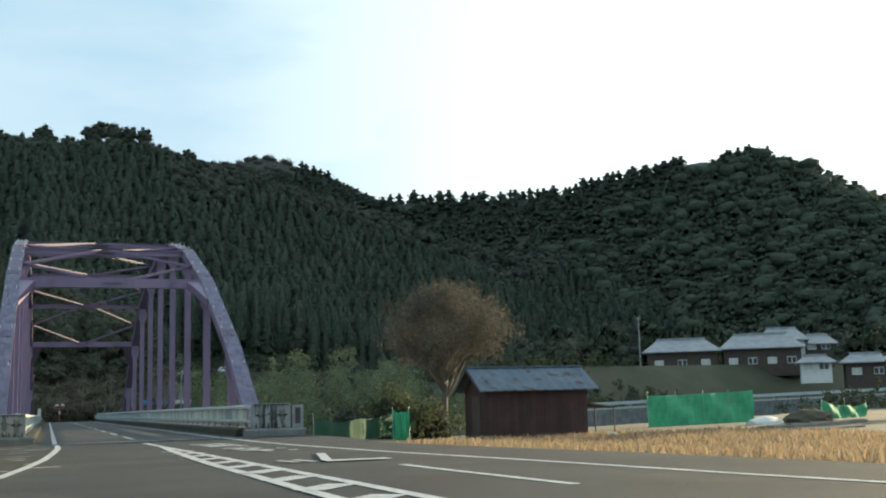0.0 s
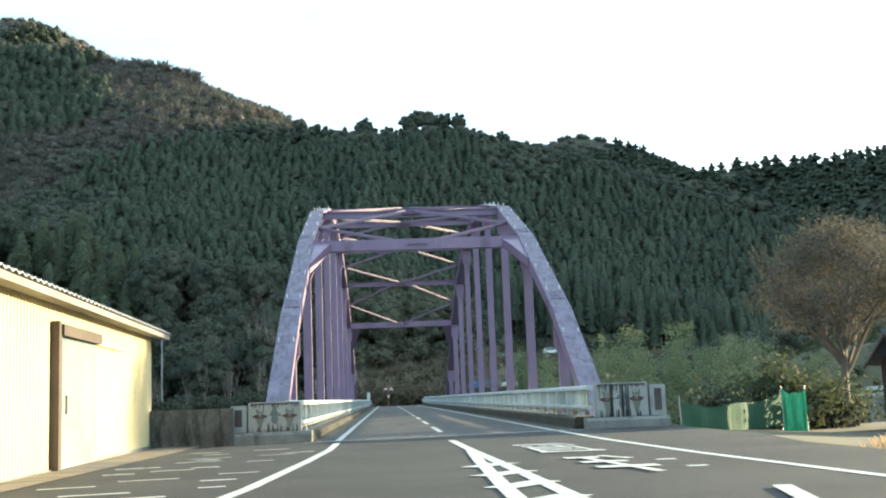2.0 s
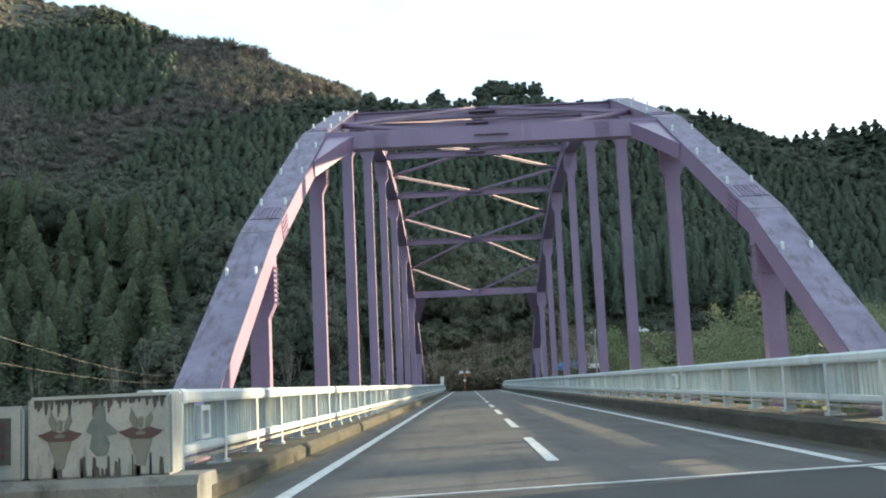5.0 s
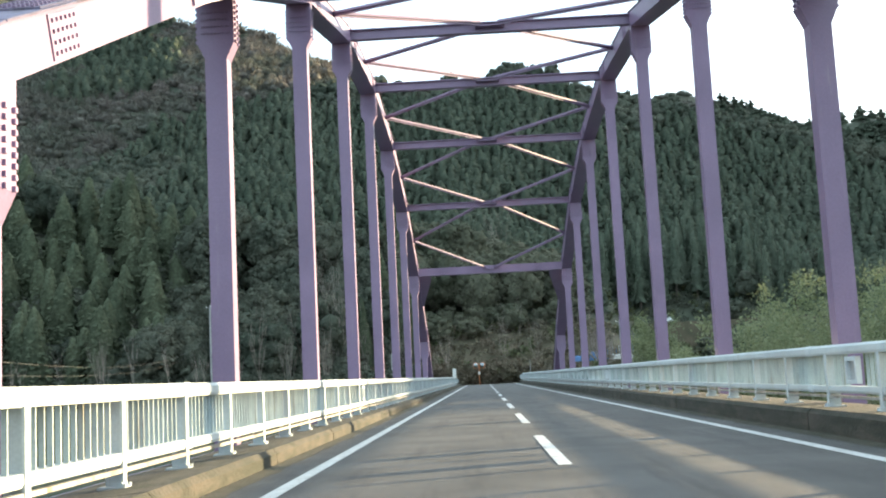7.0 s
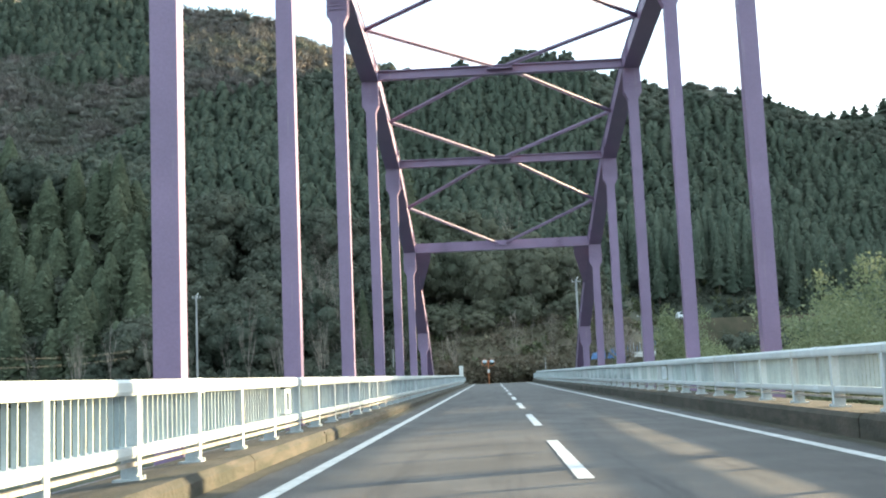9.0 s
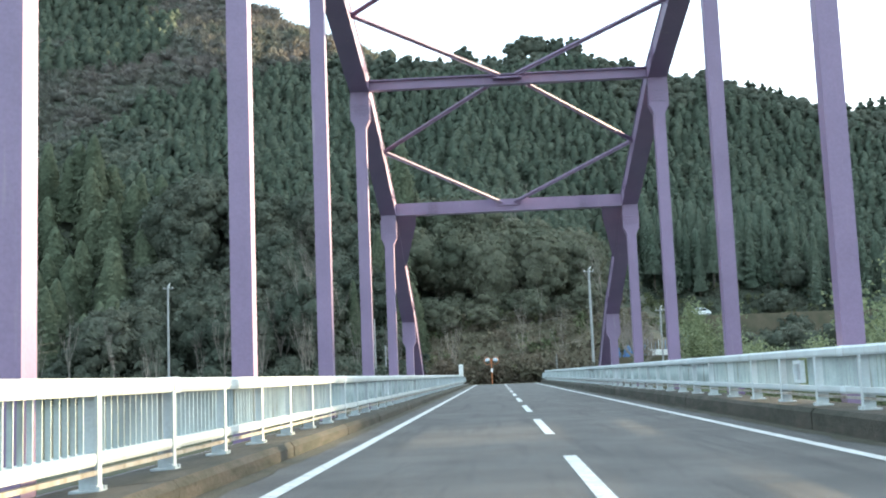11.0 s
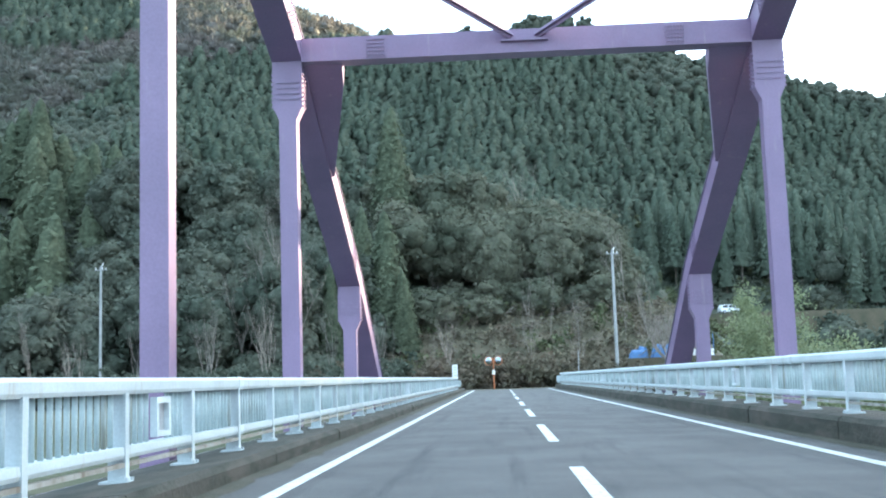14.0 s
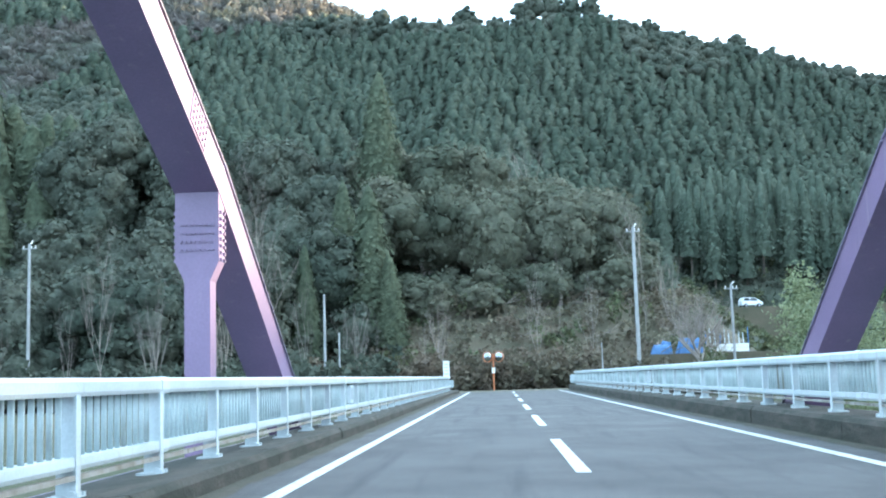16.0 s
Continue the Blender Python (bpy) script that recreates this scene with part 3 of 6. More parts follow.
INX = RIB_X - RIB_W / 2           # inner faces of the ribs
for k in range(2, 9):
    a, b = node(k, -1), node(k, 1)
    bm = bmesh.new()
    if k in (2, 8):
        bar(bm, (-INX, a.y, a.z), (INX, b.y, b.z), 0.42, 0.46)
        pb = part("portal_beam", bm, M_STEEL, bridge)
        for e in (-1, 1):
            bolts = bmesh.new()
            for fy in (-1, 1):
                bm = bmesh.new()
                box(bm, e * 2.9 - 0.2, e * 2.9 + 0.2, a.y + fy * 0.215 - 0.008, a.y + fy * 0.215 + 0.008, a.z - 0.2, a.z + 0.2)
                part("splice_plate", bm, M_STEEL, pb)
                for r in range(5):
                    for c in range(6):
                        bx, bz = e * 2.9 - 0.15 + c * 0.06, a.z - 0.15 + r * 0.075
                        box(bolts, bx - 0.014, bx + 0.014, a.y + fy * 0.235 - 0.02, a.y + fy * 0.235 + 0.02, bz - 0.014, bz + 0.014)
            tagged(part("bolts", bolts, M_STEEL, pb), kind="stuff")
    else:
        hh = 0.30
        for z, t in ((a.z + hh / 2, 0.03), (a.z - hh / 2, 0.03)):
            bar(bm, (-INX, a.y, z), (INX, b.y, z), 0.26, t)
        bar(bm, (-INX, a.y, a.z), (INX, b.y, b.z), 0.03, hh)
        part("cross_beam", bm, M_STEEL, bridge)
    bm = bmesh.new()
    box(bm, -0.45, 0.45, a.y - 0.3, a.y + 0.3, a.z - 0.02, a.z + 0.02)
    part("gusset_plate", bm, M_STEEL, bridge)
for k in range(2, 8):
    for side in (-1, 1):
        p, q = node(k, side), node(k + 1, side)
        mid = (p + q) / 2 + Vector((0, 0, 0.10))
        mid.x = side * INX
        for c in (k, k + 1):
            bm = bmesh.new()
            e = Vector((side * 0.25, Y0 + PANEL * c + (0.2 if c == k else -0.2), NODE_Z[c] + 0.10))
            bar(bm, e, mid, 0.16, 0.03)
            bar(bm, e, mid, 0.03, 0.15)
            part("wind_brace", bm, M_STEEL, bridge)
# haunches of the two portals, in the slope of the ribs below them
for k, step in ((2, -1), (8, 1)):
    for side in (-1, 1):
        p, q = node(k, side), node(k + step, side)
        d = (q - p).normalized()
        u = Vector((1, 0, 0)).cross(d).normalized()
        bm = bmesh.new()
        prof = [(0.0, 0.0), (0.80, 0.0), (0.74, 0.25), (0.62, 0.62), (0.47, 1.2), (0.06, 3.0), (0.0, 3.02)]
        if k == 8:
            prof = [(0.0, 0.0), (0.82, 0.0), (0.77, 0.25), (0.72, 0.8), (0.08, 4.0), (0.0, 4.02)]
        ring = [[Vector((side * (INX + 0.02 - w), p.y, p.z)) + d * s + u * h for w, s in prof] for h in (-0.19, 0.19)]
        loft(bm, ring)
        part("portal_haunch", bm, M_STEEL, bridge)

# ---------- railings ----------
BAY = 1.979                       # distance of the railing's posts


def make_railing(x, inner, y0, y1, base, first_post, first_sleeve, plates, label, tall=1.0):
    rail = thing("railing", x, y0, base, label, "railing", "bridge railings")
    rail.scale = (1, 1, tall)
    L = y1 - y0
    n = int((L - first_post) / BAY)
    bm = bmesh.new()
    prof = [(-0.075, 0.69), (0.075, 0.69), (0.09, 0.72), (0.09, 0.79), (0.06, 0.82), (-0.06, 0.82), (-0.09, 0.79), (-0.09, 0.72)]
    prism(bm, prof, "y", 0, L)
    part("top_rail", bm, M_WHITE, rail)
    bm = bmesh.new()
    prism(bm, [(-0.07, 0.19), (0.07, 0.19), (0.085, 0.22), (0.08, 0.28), (-0.08, 0.28), (-0.085, 0.22)], "y", 0, L)
    part("bottom_rail", bm, M_WHITE, rail)
    bm = bmesh.new()
    prism(bm, [(inner * 0.06 - 0.025, 0.125), (inner * 0.06 + 0.025, 0.125), (inner * 0.06 + 0.025, 0.16), (inner * 0.06 - 0.025, 0.16)], "y", 0, L)
    part("lower_bar", bm, M_LOWBAR, rail, "dull grey-brown lower bar with darker streaks")
    bm = bmesh.new()
    box(bm, -0.07, 0.075, -0.014, 0.014, 0.02, 0.70)
    box(bm, inner * 0.080 - 0.012, inner * 0.080 + 0.012, -0.045, 0.045, 0.0, 0.70)
    box(bm, -0.12, 0.12, -0.09, 0.09, 0.0, 0.018)
    for e in (-0.065, 0.065):
        rod(bm, (inner * 0.11, e, 0.0), (inner * 0.11, e, 0.045), 0.016, n=6)
    prism(bm, [(0.03, 0.018), (0.10, 0.018), (0.085, 0.055), (0.045, 0.055)] if inner > 0 else [(-0.10, 0.018), (-0.03, 0.018), (-0.045, 0.055), (-0.085, 0.055)], "y", -0.07, 0.07)
    post = part("post", bm, M_WHITE, rail)
    post.location = (0, first_post, 0)
    for i in range(1, n + 1):
        c = new("post", post.data)
        c.parent = rail
        c.location = (0, first_post + BAY * i, 0)
    # upright flat slats, set across the railing
    lo, hi, th = -0.021, 0.021, 0.007
    bm = bmesh.new()
    box(bm, lo, hi, -th, th, 0.28, 0.69)
    slat = part("slat", bm, M_SLAT, rail)
    slat.location = (0, first_post - 0.148, 0)
    vv, ff, cnt = [], [], 0
    cube = np.array([(a, b, c) for a in (lo, hi) for b in (-th, th) for c in (0.28, 0.69)])
    cf = np.array([(0, 1, 3, 2), (4, 6, 7, 5), (0, 4, 5, 1), (2, 3, 7, 6), (0, 2, 6, 4), (1, 5, 7, 3)])
    for i in range(-1, n + 1):
        for j in range(1, 13):
            y = first_post + BAY * i + j * BAY / 13
            if y < 0.05 or y > L - 0.05 or abs(y - first_post + 0.148) < 0.02 or any(abs(y - yo + y0) < 0.24 for yo in plates):
                continue
            if cnt < 290:
                c = new("slat", slat.data)
                c.parent = rail
                c.location = (0, y, 0)
                cnt += 1
            else:
                ff.append(cf + 8 * len(vv))
                vv.append(cube + (0, y, 0))
    ob = array_ob("slatting", np.concatenate(vv), np.concatenate(ff), M_SLAT)
    ob.parent = rail
    tagged(ob, kind="stuff")
    # sleeves over the joints of the rails
    bm = bmesh.new()
    prism(bm, [(-0.082, 0.683), (0.082, 0.683), (0.097, 0.717), (0.097, 0.793), (0.063, 0.827), (-0.063, 0.827), (-0.097, 0.793), (-0.097, 0.717)], "y", -0.11, 0.11)
    first = part("sleeve", bm, M_RAILGREY, rail, "pale grey sleeve over a rail joint")
    bm = bmesh.new()
    prism(bm, [(-0.077, 0.183), (0.077, 0.183), (0.092, 0.217), (0.087, 0.287), (-0.087, 0.287), (-0.092, 0.217)], "y", -0.11, 0.11)
    second = part("lower_sleeve", bm, M_RAILGREY, rail, "pale grey sleeve over a rail joint")
    for q in (first, second):
        q.location = (0, first_sleeve, 0)
    for i in range(1, int((L - first_sleeve) / (6 * BAY)) + 1):
        for q in (first, second):
            c = new(q.name.split(".")[0], q.data)
            c.parent = rail
            c.location = (0, first_sleeve + 6 * BAY * i, 0)
    # framed boxes let into the slats
    for yo in plates:
        yc = yo - y0
        bm = bmesh.new()
        for a0, a1, b0, b1 in ((-0.21, 0.21, 0.60, 0.655), (-0.21, 0.21, 0.315, 0.36), (-0.21, -0.15, 0.36, 0.60), (0.15, 0.21, 0.36, 0.60)):
            box(bm, min(inner * 0.02, inner * 0.085), max(inner * 0.02, inner * 0.085), yc + a0, yc + a1, b0, b1)
        fr = part("framed_box", bm, M_RAILGREY, rail, "pale grey rectangular frame let into the slats")
        bm = bmesh.new()
        box(bm, min(inner * 0.0, inner * 0.04), max(inner * 0.0, inner * 0.04), yc - 0.15, yc + 0.15, 0.36, 0.60)
        part("box_cover", bm, M_GREYMETAL, fr, "dull dark metal cover in the frame")
    return rail


make_railing(LX, 1, -0.05, END, 0.155, 0.98, 1.10, (1.95, 29.65, 57.37, 85.1, 112.8), "white painted steel railing with flat slats on a kerb", 1.058)
make_railing(RX, -1, 1.50, END, 0.31, 1.25, 4.00, (15.62, 43.30, 69.06, 96.8), "white painted steel railing with flat slats on a kerb")

# ---------- more road markings ----------
def stroke(name, a, b, w, label, z=0.007):
    """A painted bar from a to b on the road."""
    a, b = Vector((*a, 0)), Vector((*b, 0))
    d = (b - a).normalized()
    s = Vector((d.y, -d.x, 0)) * (w / 2)
    bm = bmesh.new()
    n = 6
    rows = []
    for i in range(n + 1):
        p = a.lerp(b, i / n)
        rows.append([bm.verts.new((q.x, q.y, road_z(q.y) + z)) for q in (p - s, p + s)])
    for (p, q), (r, t) in zip(rows, rows[1:]):
        bm.faces.new((p, q, t, r))
    return tagged(mesh_ob(name, bm, M_LINE), label, "road marking", kind="structure")


GORE = "white hatched dividing zone painted on the approach road"
line("gore_line_east", [(-0.05, -3.2), (0.0, -9), (0.10, -15), (0.18, -21.5), (0.32, -26.5), (0.50, -33)], 0.17, GORE)
line("gore_line_west", [(-0.03, -8.5), (-0.17, -12), (-0.33, -17), (-0.42, -21), (-0.40, -26.5), (-0.32, -33)], 0.17, GORE, z=0.009)
for i in range(11):
    y = -13.2 - 1.75 * i
    stroke("gore_rung", (-0.40, y - 0.35), (0.16, y + 0.35), 0.38, GORE, 0.0115)
STROKE_Z = 0.006
WORN = "worn white character strokes painted for the oncoming lane"
for a, b, w in (
        ((0.85, -7.2), (1.42, -7.2), 0.35), ((0.93, -8.0), (1.12, -8.0), 0.3), ((1.22, -7.95), (1.38, -7.95), 0.3), ((1.44, -7.1), (1.62, -8.4), 0.12), ((1.60, -6.9), (1.86, -8.0), 0.12),
        ((1.02, -8.6), (1.72, -8.6), 0.3), ((1.05, -9.2), (1.62, -9.2), 0.26), ((1.05, -9.75), (1.66, -9.75), 0.26), ((0.98, -8.5), (1.02, -10.3), 0.1), ((1.72, -8.5), (1.80, -10.3), 0.1), ((0.92, -10.4), (1.95, -10.4), 0.3),
        ((0.98, -12.4), (1.46, -12.4), 0.4), ((1.02, -13.5), (1.62, -13.5), 0.36), ((1.02, -14.6), (1.76, -14.6), 0.4), ((1.22, -12.3), (1.52, -15.7), 0.13), ((1.52, -12.1), (1.78, -13.0), 0.13),
        ((1.98, -18.1), (1.33, -21.3), 0.17), ((1.26, -21.45), (2.32, -21.45), 0.5), ((0.66, -20.7), (0.80, -21.6), 0.12), ((0.93, -20.6), (1.07, -21.6), 0.12)):
    STROKE_Z += 0.0008
    stroke("road_character", a, b, w, WORN, STROKE_Z)
for a, b in (((2.02, -13.4), (2.28, -13.4)), ((2.02, -14.9), (2.26, -14.9))):
    stroke("worn_mark", a, b, 0.22, "faint worn white marks on the asphalt")
line("lane_line", [(1.92, -23.4), (2.0, -25.5), (2.16, -28.5)], 0.14, "short white lane line on the approach road")
random.seed(5)
for i in range(26):
    y = -4.6 - 0.62 * i + random.uniform(-0.2, 0.2)
    x = random.choice((-5.6, -4.9, -4.3, -3.7, -3.4)) + random.uniform(-0.15, 0.15)
    ln = random.uniform(0.25, 0.75)
    stroke("worn_dash", (x, y), (x + ln, y + ln * 0.25), random.uniform(0.10, 0.2), "broken worn white hatching beside the road")

# ---------- gate pillars of the bridge ----------
def pillar(x, y, side, top, wide, label):
    t = thing("bridge_pillar", x, y, 0.0, label, "bridge pillar", "gate pillars")
    s = side
    def xb(a, b):
        return (min(s * a, s * b) * wide, max(s * a, s * b) * wide)
    bm = bmesh.new()
    box(bm, *xb(0, 1.23), -0.17, 0.22, 0.27, top)
    bmesh.ops.bevel(bm, geom=bm.edges[:], offset=0.025, segments=2, affect="EDGES")
    body = part("body", bm, M_PILLAR, t)
    bm = bmesh.new()
    box(bm, *xb(1.265, 1.645), -0.17, 0.22, 0.27, top - 0.07)
    bmesh.ops.bevel(bm, geom=bm.edges[:], offset=0.025, segments=2, affect="EDGES")
    wing = part("wing", bm, M_PILLAR, t)
    bm = bmesh.new()
    prof = [(-0.38, -0.3), (-0.38, 0.20), (-0.30, 0.275), (0.32, 0.275), (0.38, 0.22), (0.38, -0.3)]
    prism(bm, prof, "x", *xb(-0.26, 1.68))
    part("plinth", bm, M_CONCRETE, t)
    f = -0.176
    h = top - 0.27
    # plaque on the wing
    bm = bmesh.new()
    box(bm, *xb(1.37, 1.54), f - 0.004, f + 0.01, 0.42, top - 0.17)
    part("plaque", bm, M_BLACK, wing, "dark name plaque")
    bm = bmesh.new()
    for i in range(4):
        zc = top - 0.24 - i * 0.09
        box(bm, *xb(1.415, 1.495), f - 0.010, f - 0.003, zc - 0.028, zc + 0.028)
    part("lettering", bm, M_RED, wing, "row of worn lettering bars")
    # painted ornaments: two stemmed cups with leaves and a plain shape between them
    def painted(nm, cx, out, material, lab, d):
        bm = bmesh.new()
        prism(bm, [(s * (cx + a) * wide, 0.27 + b * h) for a, b in out], "y", f - d, f + 0.01)
        part(nm, bm, material, body, lab)
    for cx in (0.26, 0.95):
        painted("painted_cup", cx, ((-0.19, 0.545), (-0.13, 0.565), (-0.07, 0.60), (0.0, 0.555), (0.07, 0.60), (0.13, 0.565), (0.19, 0.545), (0.15, 0.50), (0.09, 0.455), (-0.09, 0.455), (-0.15, 0.50)), M_RED, "faded red cup-shaped ornament", 0.004)
        painted("painted_stem", cx, ((-0.10, 0.45), (0.10, 0.45), (0.055, 0.27), (0.035, 0.13), (-0.035, 0.13), (-0.055, 0.27)), M_STALK, "faded green stem of the ornament", 0.004)
        for e, w, z1 in ((-0.075, 0.030, 0.78), (0.0, 0.026, 0.72), (0.065, 0.032, 0.83)):
            painted("painted_leaf", cx, ((e * 0.7 - w * 0.5, 0.585), (e * 0.7 + w * 0.5, 0.585), (e + w, 0.69), (e * 1.2, z1), (e - w, 0.70)), M_STALK, "faded green leaf of the ornament", 0.0045)
        painted("painted_bead", cx, ((-0.035, 0.50), (0.035, 0.50), (0.045, 0.53), (0.0, 0.55), (-0.045, 0.53)), M_STALK, "pale patch on the cup", 0.0055)
    painted("painted_shape", 0.605, ((-0.04, 0.86), (0.03, 0.86), (0.05, 0.74), (0.09, 0.66), (0.12, 0.56), (0.07, 0.52), (0.09, 0.36), (0.03, 0.27), (-0.05, 0.27), (-0.08, 0.42), (-0.04, 0.52), (-0.13, 0.52), (-0.15, 0.55), (-0.05, 0.68)), M_TEAL, "faded teal painted shape", 0.004)
    # dark runs under the coping and over the plinth
    sw = s * wide
    rs = random.Random(3 if side > 0 else 4)
    bm = bmesh.new()
    a = 0.05
    while a < 1.17:
        w = rs.uniform(0.006, 0.024)
        dz = 0.02 + rs.expovariate(1 / (0.05 if side < 0 else 0.08))
        dz = min(dz, 0.30 if side < 0 else 0.55)
        prism(bm, [(sw * (a - w), top - 0.028), (sw * (a + w), top - 0.028), (sw * (a + w * 0.35), top - 0.028 - dz), (sw * (a - w * 0.25), top - 0.028 - dz * 0.93)], "y", f - 0.0032, f + 0.01)
        a += w * rs.uniform(0.9, 2.0)
    for c, n in ((0.12, 3), (0.27, 6), (0.50, 4), (0.62, 3), (0.74, 4), (0.98, 5)):
        for k in range(n):
            e = c + rs.gauss(0, 0.028)
            w = rs.uniform(0.006, 0.02)
            hh = rs.uniform(0.07, 0.20)
            prism(bm, [(sw * (e - w), 0.285), (sw * (e + w), 0.285), (sw * (e + w * 0.7), 0.285 + hh), (sw * (e - w * 0.6), 0.285 + hh * 0.92)], "y", f - 0.0036, f + 0.01)
    if side > 0:
        for c, n in ((0.34, 5), (0.62, 8), (0.72, 7)):
            for k in range(n):
                e = c + rs.gauss(0, 0.03)
                w = rs.uniform(0.005, 0.016)
                prism(bm, [(sw * (e - w), 0.285), (sw * (e + w), 0.285), (sw * (e + w * 0.5), top - 0.03), (sw * (e - w * 0.6), top - 0.03)], "y", f - 0.0052, f + 0.01)
    part("water_stains", bm, M_BLACK, body, "black water stains running down")
    return t


pillar(-3.57, -0.25, -1, 1.0, 1.04, "stained pale concrete pillar with faded painted ornaments and a dark plaque")
pillar(4.03, 1.25, 1, 1.165, 1.13, "stained pale concrete pillar with faded ornaments and heavy black runs")

# ---------- block wall ----------
bw = thing("block_wall", -7.15, -0.75, -0.12, "low weathered concrete panel wall between warehouse and bridge pillar", "wall")
for r in range(4):
    for c in range(3):
        bm = bmesh.new()
        box(bm, c * 0.66 + 0.004, c * 0.66 + 0.656, 0.0 + random.uniform(0, 0.012), 0.12, r * 0.252 + 0.004, r * 0.252 + 0.248)
        part("panel", bm, M_BLOCK, bw)
bm = bmesh.new()
box(bm, 0, 1.98, 0.03, 0.10, 0, 1.0)
part("core", bm, M_BLOCK, bw)

# ---------- warehouse ----------
wh = thing("warehouse", -7.20, -0.36, -0.04, "cream corrugated steel warehouse with a pale blue sliding door", "warehouse", rz=2.7)


def corrugated(bm, y0, y1, z0, z1, x, depth, pitch):
    """A sheet with trapezoid ribs along z, facing +x."""
    y, up, pts = y0, False, []
    while y < y1:
        pts += [(x + (depth if up else 0), y), (x + (depth if up else 0), min(y + pitch * 0.36, y1))]
        y += pitch * 0.5
        up = not up
    lo = [bm.verts.new((a, b, z0)) for a, b in pts]
    hi = [bm.verts.new((a, b, z1)) for a, b in pts]
    for i in range(len(pts) - 1):
        bm.faces.new((lo[i], lo[i + 1], hi[i + 1], hi[i]))


bm = bmesh.new()
box(bm, -7.0, -0.03, -22, -0.02, 0.0, 2.72)
part("wall", bm, M_CREAM, wh)
bm = bmesh.new()
corrugated(bm, -22, 0.0, 0.10, 2.72, 0.0, 0.022, 0.17)
part("siding", bm, M_CREAM, wh, "cream corrugated siding")
bm = bmesh.new()
box(bm, -0.05, 0.06, -22, 0.02, -0.2, 0.10)
part("footing", bm, M_CONCRETE, wh)
DY0, DY1 = -9.6, -6.6
bm = bmesh.new()
corrugated(bm, DY0 + 0.1, DY1, 0.10, 2.18, 0.07, 0.02, 0.12)
box(bm, 0.035, 0.07, DY0, DY1, 0.08, 2.2)
door = part("sliding_door", bm, M_DOORBLUE, wh, "pale blue corrugated sliding door")
bm = bmesh.new()
rod(bm, (0.12, DY0 + 0.5, 0.95), (0.12, DY0 + 0.5, 1.25), 0.015)
part("handle", bm, M_RUST, door)
bm = bmesh.new()
box(bm, 0.0, 0.16, DY0 - 0.16, DY0 + 0.02, -0.05, 2.42)
part("door_post", bm, M_DARKWOOD, wh, "dark brown door post")
bm = bmesh.new()
box(bm, 0.02, 0.20, DY0, DY1 - 0.1, 2.20, 2.38)
part("track_cover", bm, M_DARKWOOD, wh, "dark brown cover of the door track")
bm = bmesh.new()
box(bm, 0.02, 0.09, DY1 - 0.1, DY1 + 2.6, 2.20, 2.27)
part("door_track", bm, M_CREAM, wh)
bm = bmesh.new()
box(bm, 0.02, 0.14, DY0, DY1 + 0.1, -0.06, 0.08)
part("door_sill", bm, M_RUST, wh)
# roof: a corrugated sheet on an eave
bm = bmesh.new()
n = 150
top, bot = [], []
for i in range(n + 1):
    y = -22.4 + (22.4 + 0.42) * i / n
    w = 0.045 if i % 2 else 0.0
    bot.append((bm.verts.new((0.42, y, 2.78 + w)), bm.verts.new((-7.4, y, 4.0 + w))))
    top.append((bm.verts.new((0.42, y, 2.80 + w)), bm.verts.new((-7.4, y, 4.02 + w))))
for i in range(n):
    for a, b in ((bot[i], bot[i + 1]), (top[i], top[i + 1])):
        bm.faces.new((a[0], b[0], b[1], a[1]))
    bm.faces.new((bot[i][0], bot[i + 1][0], top[i + 1][0], top[i][0]))
part("roof", bm, M_ROOFGREY, wh, "grey corrugated metal roof")
bm = bmesh.new()
prism(bm, [(0.40, 2.66), (0.40, 2.77), (-7.3, 3.97), (-7.3, 2.70), (0.0, 2.70)], "y", -22.3, 0.36)
part("eave", bm, M_EAVE, wh, "grey boxed eave")

bm = bmesh.new()
strip(bm, [((-7.6, y), (-5.9, y + 0.4)) for y in (-22, -16, -10, -5, -1.0)], 0.010)
tagged(mesh_ob("forecourt", bm, M_APRON), "sandy concrete strip in front of the warehouse", "pavement", kind="structure")

# ---------- field side: shed, nets, tree ----------
FZ = -0.58
sh = thing("shed", 14.3, 4.0, FZ, "dark red-brown board shed with a rusty blue metal roof", "shed")
random.seed(11)
x = 0.0
bm = bmesh.new()
box(bm, 0.03, 4.57, 0.03, 2.57, 0, 2.15)
prism(bm, [(0.03, 2.15), (2.57, 2.15), (1.3, 2.95)], "x", 0.03, 4.57)
part("wall", bm, M_BROWNWOOD, sh)
while x < 4.59:
    bm = bmesh.new()
    box(bm, x + 0.004, min(x + 0.196, 4.6), -0.012 - random.uniform(0, 0.012), 0.03, 0.02, 2.14)
    part("board", bm, M_BROWNWOOD, sh)
    x += 0.2
y = 0.0
while y < 2.55:
    bm = bmesh.new()
    zt = 2.1 + 0.85 * (1 - abs(min(y + 0.1, 2.6) - 1.3) / 1.3)
    box(bm, -0.018, 0.03, y + 0.004, y + 0.196, 0.02, zt)
    part("board", bm, M_BROWNWOOD, sh)
    y += 0.2
bm = bmesh.new()
box(bm, -0.05, -0.018, 0.75, 1.7, 0.05, 1.85)
part("door", bm, M_DARKWOOD, sh, "dark plank door")
